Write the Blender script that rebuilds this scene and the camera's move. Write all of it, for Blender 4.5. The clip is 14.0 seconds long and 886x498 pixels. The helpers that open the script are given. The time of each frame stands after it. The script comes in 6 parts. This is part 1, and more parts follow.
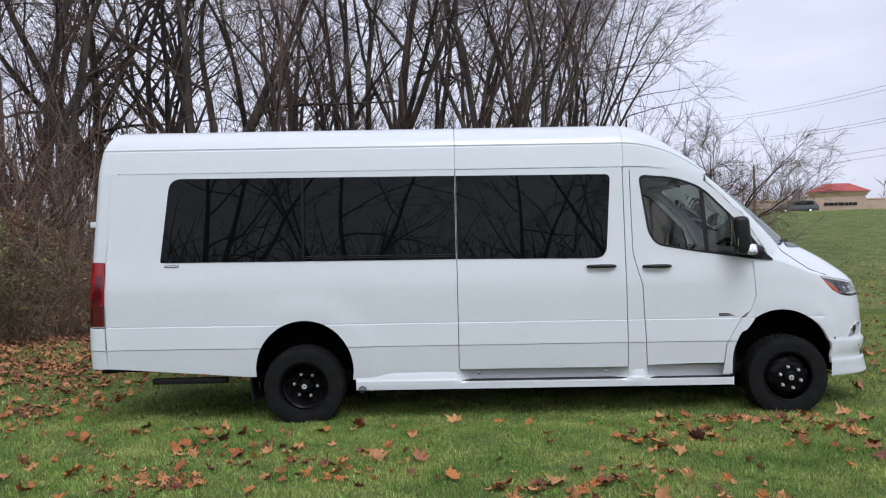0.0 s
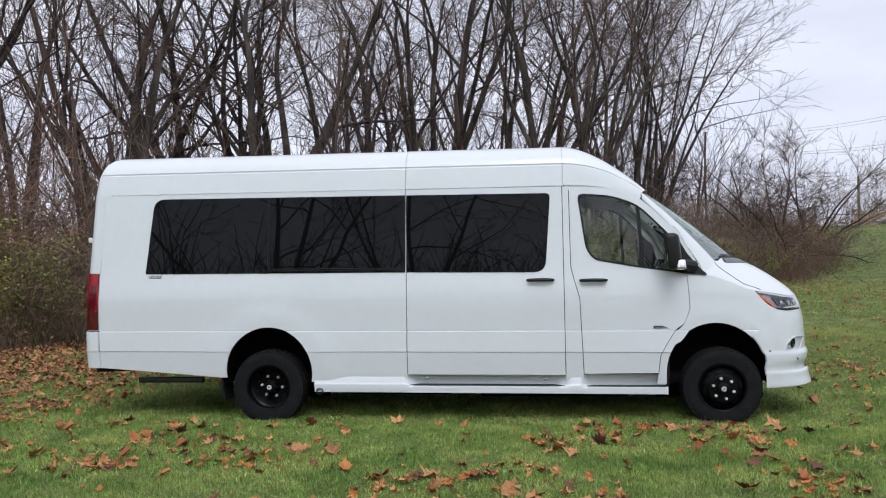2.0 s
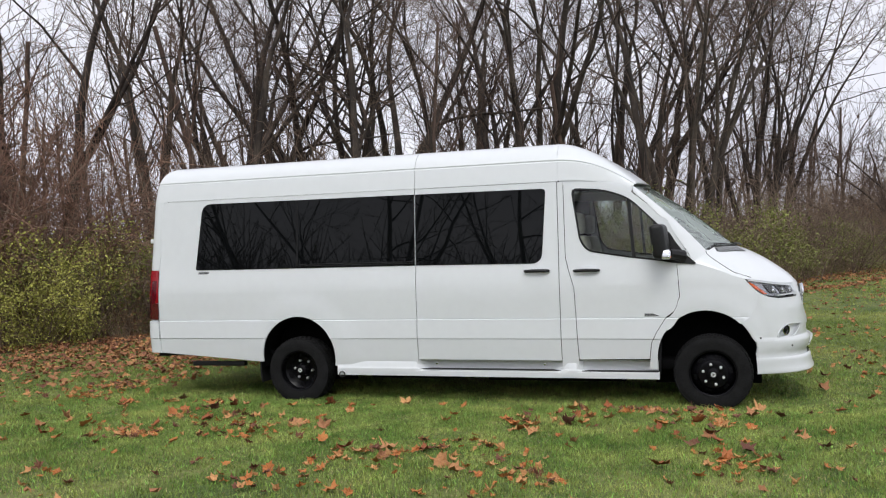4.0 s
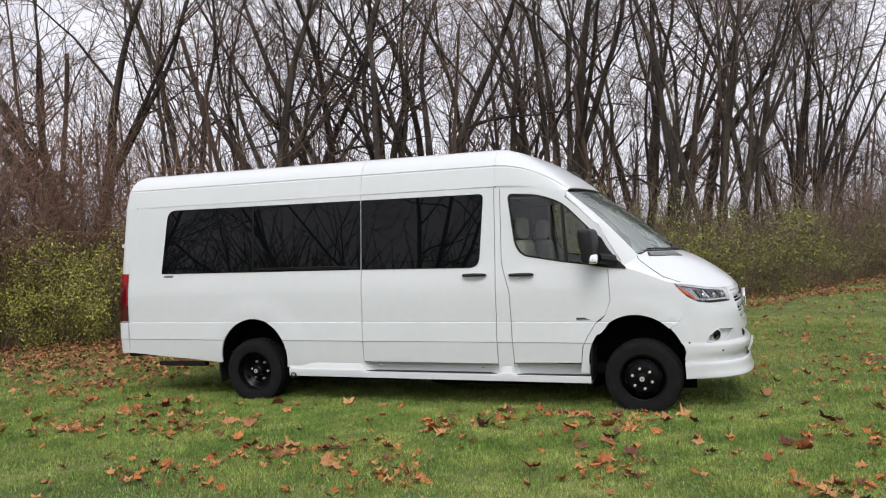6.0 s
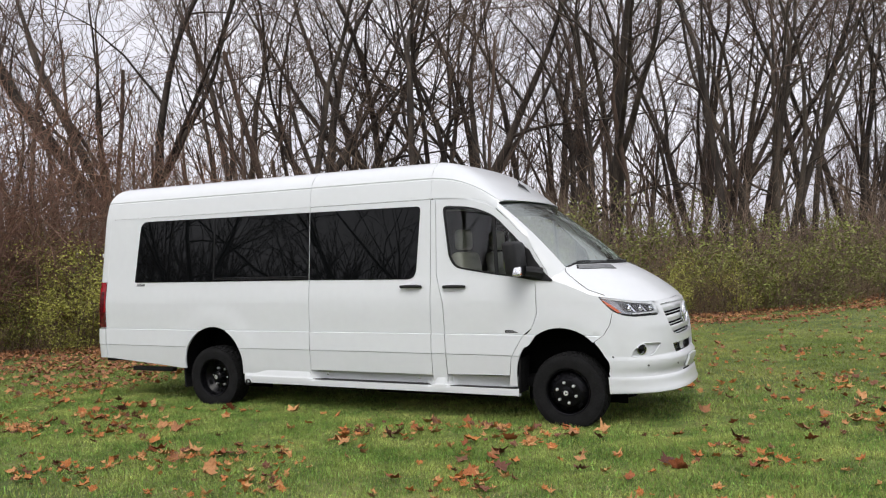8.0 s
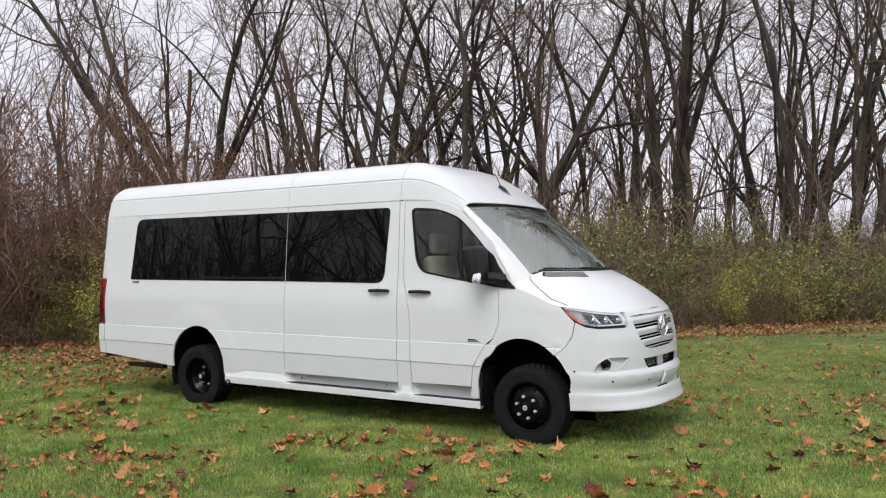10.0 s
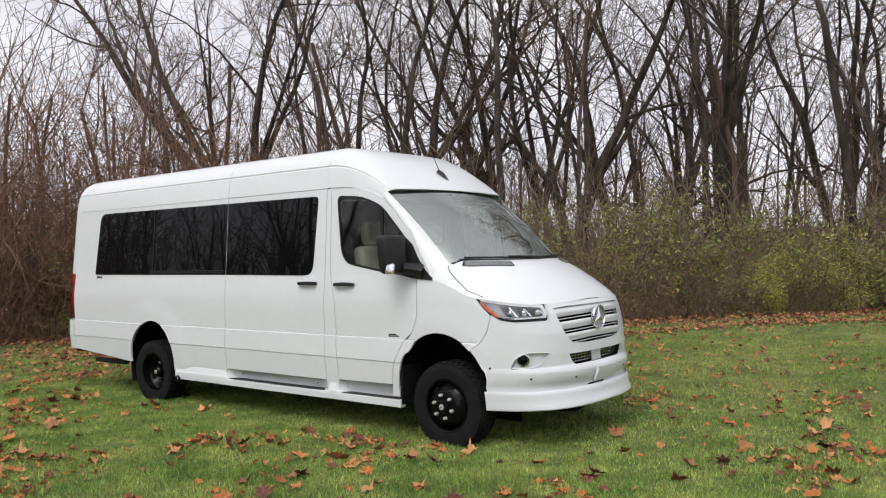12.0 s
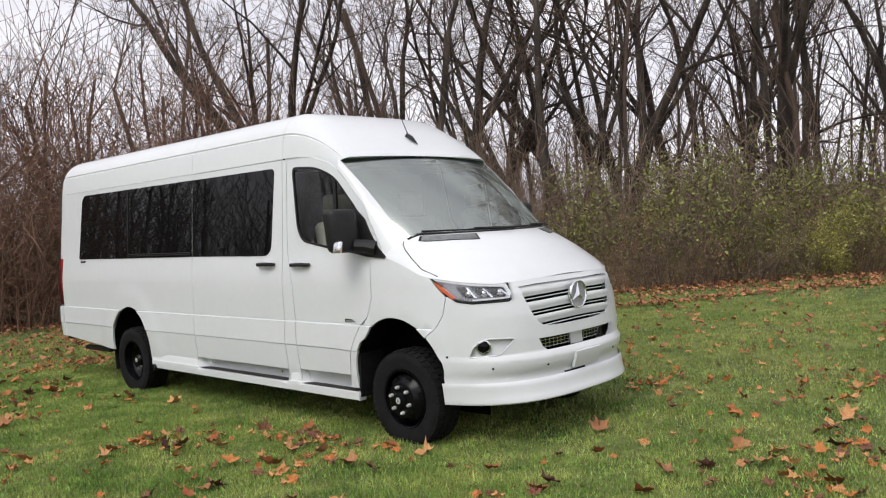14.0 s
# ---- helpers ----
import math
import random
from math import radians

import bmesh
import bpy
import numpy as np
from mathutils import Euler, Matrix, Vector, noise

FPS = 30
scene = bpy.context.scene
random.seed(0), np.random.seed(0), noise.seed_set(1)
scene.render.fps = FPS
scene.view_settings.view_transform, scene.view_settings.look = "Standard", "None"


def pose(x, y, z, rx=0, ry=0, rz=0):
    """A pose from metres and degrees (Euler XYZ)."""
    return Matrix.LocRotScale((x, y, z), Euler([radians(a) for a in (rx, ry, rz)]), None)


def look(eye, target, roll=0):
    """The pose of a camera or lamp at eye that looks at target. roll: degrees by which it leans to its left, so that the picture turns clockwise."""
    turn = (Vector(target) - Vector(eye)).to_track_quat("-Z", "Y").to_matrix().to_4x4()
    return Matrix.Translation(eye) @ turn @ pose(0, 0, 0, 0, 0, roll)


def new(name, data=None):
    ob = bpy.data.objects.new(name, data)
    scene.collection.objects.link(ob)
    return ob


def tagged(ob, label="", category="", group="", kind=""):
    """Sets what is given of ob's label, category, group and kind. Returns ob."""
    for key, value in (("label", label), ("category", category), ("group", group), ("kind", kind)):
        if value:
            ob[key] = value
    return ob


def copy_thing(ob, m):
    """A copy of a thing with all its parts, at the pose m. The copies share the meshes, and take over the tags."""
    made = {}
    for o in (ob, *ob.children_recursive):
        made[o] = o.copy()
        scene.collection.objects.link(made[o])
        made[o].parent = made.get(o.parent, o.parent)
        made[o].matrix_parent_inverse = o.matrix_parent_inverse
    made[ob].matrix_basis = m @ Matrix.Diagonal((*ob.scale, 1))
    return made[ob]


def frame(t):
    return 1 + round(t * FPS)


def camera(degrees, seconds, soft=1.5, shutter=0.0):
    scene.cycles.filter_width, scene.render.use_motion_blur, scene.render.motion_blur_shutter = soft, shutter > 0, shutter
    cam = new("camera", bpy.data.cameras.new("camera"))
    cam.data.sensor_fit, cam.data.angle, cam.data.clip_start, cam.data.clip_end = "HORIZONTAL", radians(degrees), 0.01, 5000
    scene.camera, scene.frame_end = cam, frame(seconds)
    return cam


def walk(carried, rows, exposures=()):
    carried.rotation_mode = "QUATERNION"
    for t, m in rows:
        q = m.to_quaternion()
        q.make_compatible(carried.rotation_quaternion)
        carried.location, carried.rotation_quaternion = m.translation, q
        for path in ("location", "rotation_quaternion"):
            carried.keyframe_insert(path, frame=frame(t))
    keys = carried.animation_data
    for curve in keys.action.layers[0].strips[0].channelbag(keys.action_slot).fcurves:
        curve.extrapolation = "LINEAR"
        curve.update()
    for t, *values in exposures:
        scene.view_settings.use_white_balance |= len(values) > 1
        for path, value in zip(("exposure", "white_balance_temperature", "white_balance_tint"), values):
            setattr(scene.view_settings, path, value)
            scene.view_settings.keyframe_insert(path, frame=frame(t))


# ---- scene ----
cam = camera(56.3, 14.0, soft=1.15)
PATH = [
    (0, (-0.884, -8.355, 1.624), (-0.886, -6.355, 1.606), -1.3),
    (0.5, (-0.537, -8.487, 1.62), (-0.566, -6.487, 1.599), -1.1),
    (1, (-0.185, -8.621, 1.619), (-0.265, -6.622, 1.604), -1.4),
    (1.5, (0.191, -8.737, 1.627), (0.025, -6.744, 1.644), -1.5),
    (2, (0.547, -8.863, 1.619), (0.307, -6.877, 1.635), -1.1),
    (2.5, (0.947, -8.972, 1.629), (0.634, -6.997, 1.643), -1.2),
    (3, (1.265, -9.038, 1.644), (0.875, -7.076, 1.658), -1.9),
    (3.5, (1.635, -9.154, 1.648), (1.15, -7.213, 1.646), -2.1),
    (4, (2.032, -9.197, 1.64), (1.452, -7.283, 1.637), -2.2),
    (4.2, (2.156, -9.184, 1.655), (1.552, -7.278, 1.658), -2.5),
    (6.3, (3.481, -8.891, 1.602), (2.738, -7.034, 1.613), -2.1),
    (6.5, (3.634, -8.839, 1.59), (2.872, -6.99, 1.607), -2.0),
    (7, (4.001, -8.704, 1.596), (3.189, -6.876, 1.61), -1.9),
    (7.5, (4.342, -8.552, 1.587), (3.491, -6.742, 1.621), -2.3),
    (8, (4.667, -8.441, 1.61), (3.766, -6.656, 1.642), -2.0),
    (8.5, (4.961, -8.274, 1.633), (4.004, -6.518, 1.641), -0.9),
    (8.7, (5.026, -8.212, 1.639), (4.054, -6.464, 1.647), -0.4),
    (10.8, (6.008, -7.037, 1.601), (4.851, -5.406, 1.652), -2.0),
    (11, (6.125, -6.917, 1.596), (4.956, -5.295, 1.646), -2.1),
    (11.5, (6.347, -6.641, 1.608), (5.137, -5.049, 1.636), -2.0),
    (12, (6.462, -6.332, 1.593), (5.212, -4.771, 1.61), -1.7),
    (12.5, (6.53, -6.065, 1.616), (5.251, -4.527, 1.61), -1.2),
    (13, (6.606, -5.738, 1.6), (5.289, -4.233, 1.569), -2.2),
    (13.5, (6.644, -5.411, 1.587), (5.295, -3.935, 1.546), -2.7),
    (14, (6.624, -5.109, 1.605), (5.238, -3.668, 1.55), -3.7),
]
walk(cam, [(t, look(eye, target, roll)) for t, eye, target, roll in PATH],
     exposures=[(0, 0.03, 5950, 8), (1.5, 0.06, 6000, 6), (3, 0.12, 6300, 6), (6.5, 0.19, 6600, 7), (11, 0.22, 6650, 7), (14, 0.22, 6700, 7)])

# ---------------------------------------------------------------- world, sun, exposure
SUN_ELEV, SUN_ROT = radians(52), radians(166)
world = bpy.data.worlds.new("overcast")
scene.world = world
world.use_nodes = True
wn, wl = world.node_tree.nodes, world.node_tree.links
sky = wn.new("ShaderNodeTexSky")
sky.sky_type, sky.sun_disc = "NISHITA", False
sky.sun_elevation, sky.sun_rotation = SUN_ELEV, SUN_ROT
sky.dust_density, sky.air_density, sky.ozone_density = 3.0, 1.0, 1.0
grey = wn.new("ShaderNodeHueSaturation")
grey.inputs["Saturation"].default_value = 0.12
wl.new(sky.outputs[0], grey.inputs["Color"])
wco = wn.new("ShaderNodeTexCoord")
wmap = wn.new("ShaderNodeMapping")
wmap.inputs["Scale"].default_value = (1.0, 1.0, 3.2)
wl.new(wco.outputs["Generated"], wmap.inputs["Vector"])
cloud = wn.new("ShaderNodeTexNoise")
cloud.inputs["Scale"].default_value, cloud.inputs["Detail"].default_value = 2.6, 5.0
wl.new(wmap.outputs[0], cloud.inputs["Vector"])
cramp = wn.new("ShaderNodeValToRGB")
cramp.color_ramp.elements[0].position, cramp.color_ramp.elements[0].color = 0.32, (0.80, 0.80, 0.86, 1)
cramp.color_ramp.elements[1].position, cramp.color_ramp.elements[1].color = 0.68, (1.06, 1.05, 1.08, 1)
wl.new(cloud.outputs["Fac"], cramp.inputs[0])
wmul = wn.new("ShaderNodeMixRGB")
wmul.blend_type = "MULTIPLY"
wmul.inputs[0].default_value = 1.0
veil = wn.new("ShaderNodeMixRGB")                            # an even cloud deck over the sky's own brightness
veil.blend_type = "ADD"
veil.inputs[0].default_value = 1.0
veil.inputs[2].default_value = (6.75, 6.55, 7.25, 1)
wl.new(grey.outputs[0], veil.inputs[1])
wl.new(veil.outputs[0], wmul.inputs[1])
wl.new(cramp.outputs[0], wmul.inputs[2])
wl.new(wmul.outputs[0], wn["Background"].inputs[0])
wn["Background"].inputs[1].default_value = 0.08
sun = new("sun", bpy.data.lights.new("sun", "SUN"))
sun.data.energy, sun.data.angle, sun.data.color = 1.08, radians(28), (1.0, 0.97, 0.93)
sun.matrix_world = look((3.0, -12.5, 16.5), (0, 0, 0))


# ---------------------------------------------------------------- materials
def mat(name, colour, rough=0.6, metal=0.0, vary=0.0, vscale=8.0, bump=0.0, bscale=60.0, obj=0.0, island=0.0, coat=0.0,
        coords="Object", second=None, detail=4.0, stretch=None, spec=None):
    """A procedural surface: two scales of colour variation, grain relief, and variation from piece to piece."""
    m = bpy.data.materials.new(name)
    m.use_nodes = True
    n, l = m.node_tree.nodes, m.node_tree.links
    b = n["Principled BSDF"]
    b.inputs["Roughness"].default_value, b.inputs["Metallic"].default_value = rough, metal
    b.inputs["Coat Weight"].default_value = coat
    b.inputs["Coat Roughness"].default_value = 0.04
    if spec is not None:
        b.inputs["Specular IOR Level"].default_value = spec
    co = n.new("ShaderNodeTexCoord")
    src = co.outputs[coords]
    if stretch:
        mp = n.new("ShaderNodeMapping")
        mp.inputs["Scale"].default_value = stretch
        l.new(src, mp.inputs["Vector"])
        src = mp.outputs[0]
    col = None
    rgb = n.new("ShaderNodeRGB")
    rgb.outputs[0].default_value = (*colour, 1)
    col = rgb.outputs[0]
    if second:
        t = n.new("ShaderNodeTexNoise")
        t.inputs["Scale"].default_value, t.inputs["Detail"].default_value = vscale, detail
        l.new(src, t.inputs["Vector"])
        r = n.new("ShaderNodeValToRGB")
        r.color_ramp.elements[0].position, r.color_ramp.elements[1].position = 0.38, 0.64
        l.new(t.outputs["Fac"], r.inputs[0])
        mx = n.new("ShaderNodeMixRGB")
        l.new(r.outputs[0], mx.inputs[0])
        l.new(col, mx.inputs[1])
        mx.inputs[2].default_value = (*second, 1)
        col = mx.outputs[0]
    hsv = n.new("ShaderNodeHueSaturation")
    l.new(col, hsv.inputs["Color"])
    val = None
    if vary:
        for sc in (vscale, vscale * 7.3):
            t = n.new("ShaderNodeTexNoise")
            t.inputs["Scale"].default_value, t.inputs["Detail"].default_value = sc, detail
            l.new(src, t.inputs["Vector"])
            r = n.new("ShaderNodeMapRange")
            r.inputs["From Min"].default_value, r.inputs["From Max"].default_value = 0.3, 0.7
            r.inputs["To Min"].default_value, r.inputs["To Max"].default_value = 1 - vary, 1 + vary
            l.new(t.outputs["Fac"], r.inputs["Value"])
            if val is None:
                val = r.outputs[0]
            else:
                mu = n.new("ShaderNodeMath")
                mu.operation = "MULTIPLY"
                l.new(val, mu.inputs[0])
                l.new(r.outputs[0], mu.inputs[1])
                val = mu.outputs[0]
    for amount, source in ((obj, "obj"), (island, "isl")):
        if not amount:
            continue
        o = n.new("ShaderNodeObjectInfo" if source == "obj" else "ShaderNodeNewGeometry")
        out = o.outputs["Random"] if source == "obj" else o.outputs["Random Per Island"]
        r = n.new("ShaderNodeMapRange")
        r.inputs["To Min"].default_value, r.inputs["To Max"].default_value = 1 - amount, 1 + amount
        l.new(out, r.inputs["Value"])
        h = n.new("ShaderNodeMapRange")
        h.inputs["To Min"].default_value, h.inputs["To Max"].default_value = 0.5 - 0.012 * amount, 0.5 + 0.045 * amount
        l.new(out, h.inputs["Value"])
        l.new(h.outputs[0], hsv.inputs["Hue"])
        if val is None:
            val = r.outputs[0]
        else:
            mu = n.new("ShaderNodeMath")
            mu.operation = "MULTIPLY"
            l.new(val, mu.inputs[0])
            l.new(r.outputs[0], mu.inputs[1])
            val = mu.outputs[0]
    if val is not None:
        l.new(val, hsv.inputs["Value"])
    l.new(hsv.outputs[0], b.inputs["Base Color"])
    if bump:
        t = n.new("ShaderNodeTexNoise")
        t.inputs["Scale"].default_value, t.inputs["Detail"].default_value = bscale, 6.0
        l.new(src, t.inputs["Vector"])
        bp = n.new("ShaderNodeBump")
        bp.inputs["Strength"].default_value, bp.inputs["Distance"].default_value = min(1.0, bump), 0.01
        l.new(t.outputs["Fac"], bp.inputs["Height"])
        l.new(bp.outputs[0], b.inputs["Normal"])
    return m


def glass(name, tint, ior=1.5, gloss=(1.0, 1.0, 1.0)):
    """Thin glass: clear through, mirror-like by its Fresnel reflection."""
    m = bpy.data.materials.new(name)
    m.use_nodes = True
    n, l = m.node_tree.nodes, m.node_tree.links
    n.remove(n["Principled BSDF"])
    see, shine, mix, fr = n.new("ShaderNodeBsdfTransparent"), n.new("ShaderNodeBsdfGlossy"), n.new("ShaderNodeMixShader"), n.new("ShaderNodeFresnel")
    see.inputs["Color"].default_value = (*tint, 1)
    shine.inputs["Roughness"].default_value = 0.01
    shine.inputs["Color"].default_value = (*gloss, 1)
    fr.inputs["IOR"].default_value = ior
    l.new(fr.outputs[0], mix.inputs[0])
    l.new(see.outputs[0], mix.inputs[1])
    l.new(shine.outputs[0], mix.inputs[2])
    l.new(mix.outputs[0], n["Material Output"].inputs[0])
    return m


PAINT = mat("white_paint", (0.722, 0.748, 0.766), 0.32, vary=0.012, vscale=1.5, coat=0.6)
TRIM = mat("black_plastic", (0.013, 0.013, 0.014), 0.45, vary=0.2, vscale=14, bump=0.15, bscale=400, spec=0.3)
RUBBER = mat("tyre_rubber", (0.012, 0.012, 0.0125), 0.85, vary=0.25, vscale=9, bump=0.3, bscale=120, spec=0.15)
RIM = mat("gloss_black_rim", (0.005, 0.005, 0.006), 0.25, vary=0.1, spec=0.16)
TINT = mat("tinted_glass", (0.004, 0.0045, 0.005), 0.015, spec=0.18)
CHROME = mat("chrome", (0.82, 0.83, 0.85), 0.12, metal=1.0, vary=0.04)
NUT = mat("satin_nut", (0.86, 0.87, 0.88), 0.38, metal=0.55, vary=0.05)
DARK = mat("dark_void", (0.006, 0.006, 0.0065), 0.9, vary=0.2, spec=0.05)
SEAM = mat("seam_black", (0.015, 0.015, 0.016), 0.85, vary=0.1, spec=0.1)
HOUSING = mat("lamp_housing", (0.42, 0.43, 0.45), 0.22, metal=0.7, vary=0.12, vscale=14)
RED = mat("red_lens", (0.30, 0.006, 0.012), 0.08, vary=0.12, vscale=20, coat=1.0)
RED_DARK = mat("dark_red_lens", (0.09, 0.003, 0.008), 0.08, vary=0.12, vscale=20, coat=1.0)
AMBER = mat("amber_lens", (0.75, 0.13, 0.03), 0.15, vary=0.1, coat=1.0)
LAMP_IN = mat("lamp_reflector", (0.80, 0.82, 0.85), 0.15, metal=0.9, vary=0.12, vscale=12)
LAMP_VOID = mat("lamp_dark_bowl", (0.07, 0.072, 0.076), 0.25, vary=0.15, vscale=20)
LIGHT_GUIDE = mat("light_guide", (0.86, 0.88, 0.90), 0.25, vary=0.04, coat=0.4)
LAMP_DARK = mat("lamp_bezel", (0.34, 0.35, 0.36), 0.25, vary=0.15, vscale=20)
CLEAR = glass("cab_glass", (0.66, 0.72, 0.68), 1.55)
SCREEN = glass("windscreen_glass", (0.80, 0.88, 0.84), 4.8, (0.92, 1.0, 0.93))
LENS = glass("lamp_lens", (0.96, 0.97, 0.98), 1.5)
CREAM = mat("cream_leather", (0.62, 0.59, 0.53), 0.5, vary=0.06, vscale=5, bump=0.2, bscale=150)
CABIN = mat("cabin_grey", (0.16, 0.16, 0.165), 0.7, vary=0.15, vscale=6)
HEADLINER = mat("headliner", (0.55, 0.54, 0.51), 0.9, vary=0.06, vscale=6)
BARK = mat("bark", (0.036, 0.027, 0.022), 0.95, vary=0.30, vscale=3.0, bump=0.9, bscale=14, obj=0.30, stretch=(1, 1, 0.22), second=(0.070, 0.054, 0.043))
TWIG = mat("twig", (0.120, 0.080, 0.060), 0.95, vary=0.15, vscale=1.2, obj=0.25)


# ---------------------------------------------------------------- mesh helpers
def link_mesh(name, bm, material, parent=None, label="", smooth=True, facing=None):
    me = bpy.data.meshes.new(name)
    bmesh.ops.recalc_face_normals(bm, faces=bm.faces[:]) if len(bm.faces) < 60000 else None
    bm.to_mesh(me)
    bm.free()
    me.materials.append(material)
    if smooth:
        me.polygons.foreach_set("use_smooth", np.ones(len(me.polygons), dtype=bool))
        me.set_sharp_from_angle(angle=radians(32))
    if facing:                                              # normals of the true surface, free of the cuts in the sheet
        ns = [facing(v.co) for v in me.vertices]
        turn = sum(f.normal.dot(ns[f.vertices[0]]) * f.area for f in me.polygons)
        if turn < 0:
            me.flip_normals()
        me.normals_split_custom_set_from_vertices([tuple(n) for n in ns])
    ob = new(name, me)
    if parent:
        ob.parent = parent
    if label:
        ob["label"] = label
    return ob


part = link_mesh


def np_mesh(name, verts, faces, material, smooth=False):
    """A mesh from arrays; all faces have the same number of corners."""
    me = bpy.data.meshes.new(name)
    verts, faces = np.asarray(verts, dtype=np.float32), np.asarray(faces, dtype=np.int32)
    k = faces.shape[1]
    me.vertices.add(len(verts))
    me.vertices.foreach_set("co", verts.ravel())
    me.loops.add(faces.size)
    me.loops.foreach_set("vertex_index", faces.ravel())
    me.polygons.add(len(faces))
    me.polygons.foreach_set("loop_start", np.arange(0, faces.size, k, dtype=np.int32))
    me.polygons.foreach_set("loop_total", np.full(len(faces), k, dtype=np.int32))
    me.polygons.foreach_set("use_smooth", np.full(len(faces), smooth))
    me.update(calc_edges=True)
    me.materials.append(material)
    return me


def grid(fn, nu, nv, close_u=False):
    """A bmesh of the surface fn(u, v), u and v from 0 to 1."""
    bm = bmesh.new()
    rows = [[bm.verts.new(fn(i / nu, j / nv)) for j in range(nv + 1)] for i in range(nu if close_u else nu + 1)]
    for i in range(nu):
        a, b = rows[i], rows[(i + 1) % len(rows)]
        for j in range(nv):
            bm.faces.new((a[j], b[j], b[j + 1], a[j + 1]))
    return bm


def solid(bm, thick):
    bmesh.ops.recalc_face_normals(bm, faces=bm.faces[:])
    bmesh.ops.solidify(bm, geom=bm.faces[:], thickness=thick)
    return bm


def box(x0, x1, y0, y1, z0, z1, bevel=0.0, seg=2):
    bm = bmesh.new()
    bmesh.ops.create_cube(bm, size=1.0)
    for v in bm.verts:
        v.co = Vector(((x0 + x1) / 2 + v.co.x * (x1 - x0), (y0 + y1) / 2 + v.co.y * (y1 - y0), (z0 + z1) / 2 + v.co.z * (z1 - z0)))
    if bevel:
        bmesh.ops.bevel(bm, geom=bm.edges[:], offset=bevel, segments=seg, profile=0.5, affect="EDGES")
    return bm


def lathe(profile, n=40, axis="y"):
    """A turned form: profile of (radius, offset along the axis)."""
    bm = bmesh.new()
    rings = []
    for r, o in profile:
        rings.append([bm.verts.new((r * math.cos(2 * math.pi * i / n), o, r * math.sin(2 * math.pi * i / n))) for i in range(n)])
    for a, b in zip(rings, rings[1:]):
        for i in range(n):
            bm.faces.new((a[i], a[(i + 1) % n], b[(i + 1) % n], b[i]))
    bmesh.ops.remove_doubles(bm, verts=bm.verts[:], dist=1e-5)
    return bm


def tube(points, radius, n=8):
    """A round bar along points; radius a number or one for each point."""
    bm = bmesh.new()
    pts = [Vector(p) for p in points]
    rad = radius if isinstance(radius, (list, tuple)) else [radius] * len(pts)
    rings, up = [], Vector((0.31, 0.2, 0.93))
    for i, p in enumerate(pts):
        d = (pts[min(i + 1, len(pts) - 1)] - pts[max(i - 1, 0)]).normalized()
        a = d.cross(up).normalized()
        b = d.cross(a)
        rings.append([bm.verts.new(p + rad[i] * (math.cos(2 * math.pi * k / n) * a + math.sin(2 * math.pi * k / n) * b)) for k in range(n)])
    for p, q in zip(rings, rings[1:]):
        for k in range(n):
            bm.faces.new((p[k], p[(k + 1) % n], q[(k + 1) % n], q[k]))
    bm.faces.new(rings[0])
    bm.faces.new(rings[-1])
    return bm


def rounded(pts, radii, seg=5):
    """A polygon with its corners rounded; radii a number or one for each corner."""
    out, n = [], len(pts)
    for i in range(n):
        r = radii[i] if isinstance(radii, (list, tuple)) else radii
        p, a, b = Vector(pts[i]), Vector(pts[i - 1]), Vector(pts[(i + 1) % n])
        if r <= 0:
            out.append(tuple(p))
            continue
        da, db = (a - p), (b - p)
        r = min(r, 0.48 * da.length, 0.48 * db.length)
        s, e = p + da.normalized() * r, p + db.normalized() * r
        for k in range(seg + 1):
            t = k / seg
            out.append(tuple((1 - t) ** 2 * s + 2 * t * (1 - t) * p + t * t * e))
    return out


def smooth(a, b, x):
    t = np.clip((x - a) / (b - a), 0, 1)
    return t * t * (3 - 2 * t)


# ---------------------------------------------------------------- the van's skin
# Side profile: half width by height; the nose and the tail are rounded in plan. Skin coordinates are (s, z): s runs along
# the side (equal to x there), round the nose to the centre line at S_NOSE, and round the tail to S_TAIL.
HEIGHTS = [0.28, 0.48, 0.690, 0.694, 0.698, 0.889, 0.896, 0.904, 1.10, 1.22, 1.30, 1.46, 1.80, 2.21, 2.27, 2.40, 2.464, 2.472, 2.480, 2.488, 2.548, 2.600, 2.642, 2.668]
WIDTHS = [0.955, 0.983, 0.999, 0.989, 1.004, 0.997, 0.981, 0.987, 0.992, 0.991, 0.983, 0.963, 0.937, 0.906, 0.902, 0.886, 0.876, 0.864, 0.864, 0.868, 0.836, 0.790, 0.725, 0.64]
XS, XT = 1.75, -3.80
NOSE_Z = [0.25, 0.48, 0.545, 0.57, 0.61, 0.665, 0.70, 0.80, 0.97, 1.12, 1.20, 1.30, 1.45]
NOSE_X = [3.095, 3.09, 3.075, 3.09, 3.110, 3.115, 3.088, 3.088, 3.075, 3.042, 3.0, 2.955, 2.88]
PN, PM = 4.5, 2.7


def curve_table(length, depth, pn, pm):
    phi = np.linspace(0, np.pi / 2, 400)
    x, y = length * np.sin(phi) ** (2 / pn), depth * np.cos(phi) ** (2 / pm)
    s = np.concatenate(([0], np.cumsum(np.hypot(np.diff(x), np.diff(y)))))
    return phi, s


PHI_N, S_N = curve_table(1.37, 1.0, PN, PM)
PHI_T, S_T = curve_table(0.27, 0.98, 11.0, 11.0)
S_NOSE, S_TAIL = XS + S_N[-1], XT - S_T[-1]
RAKE = 0.006


def half(z):
    return float(np.interp(z, HEIGHTS, WIDTHS))


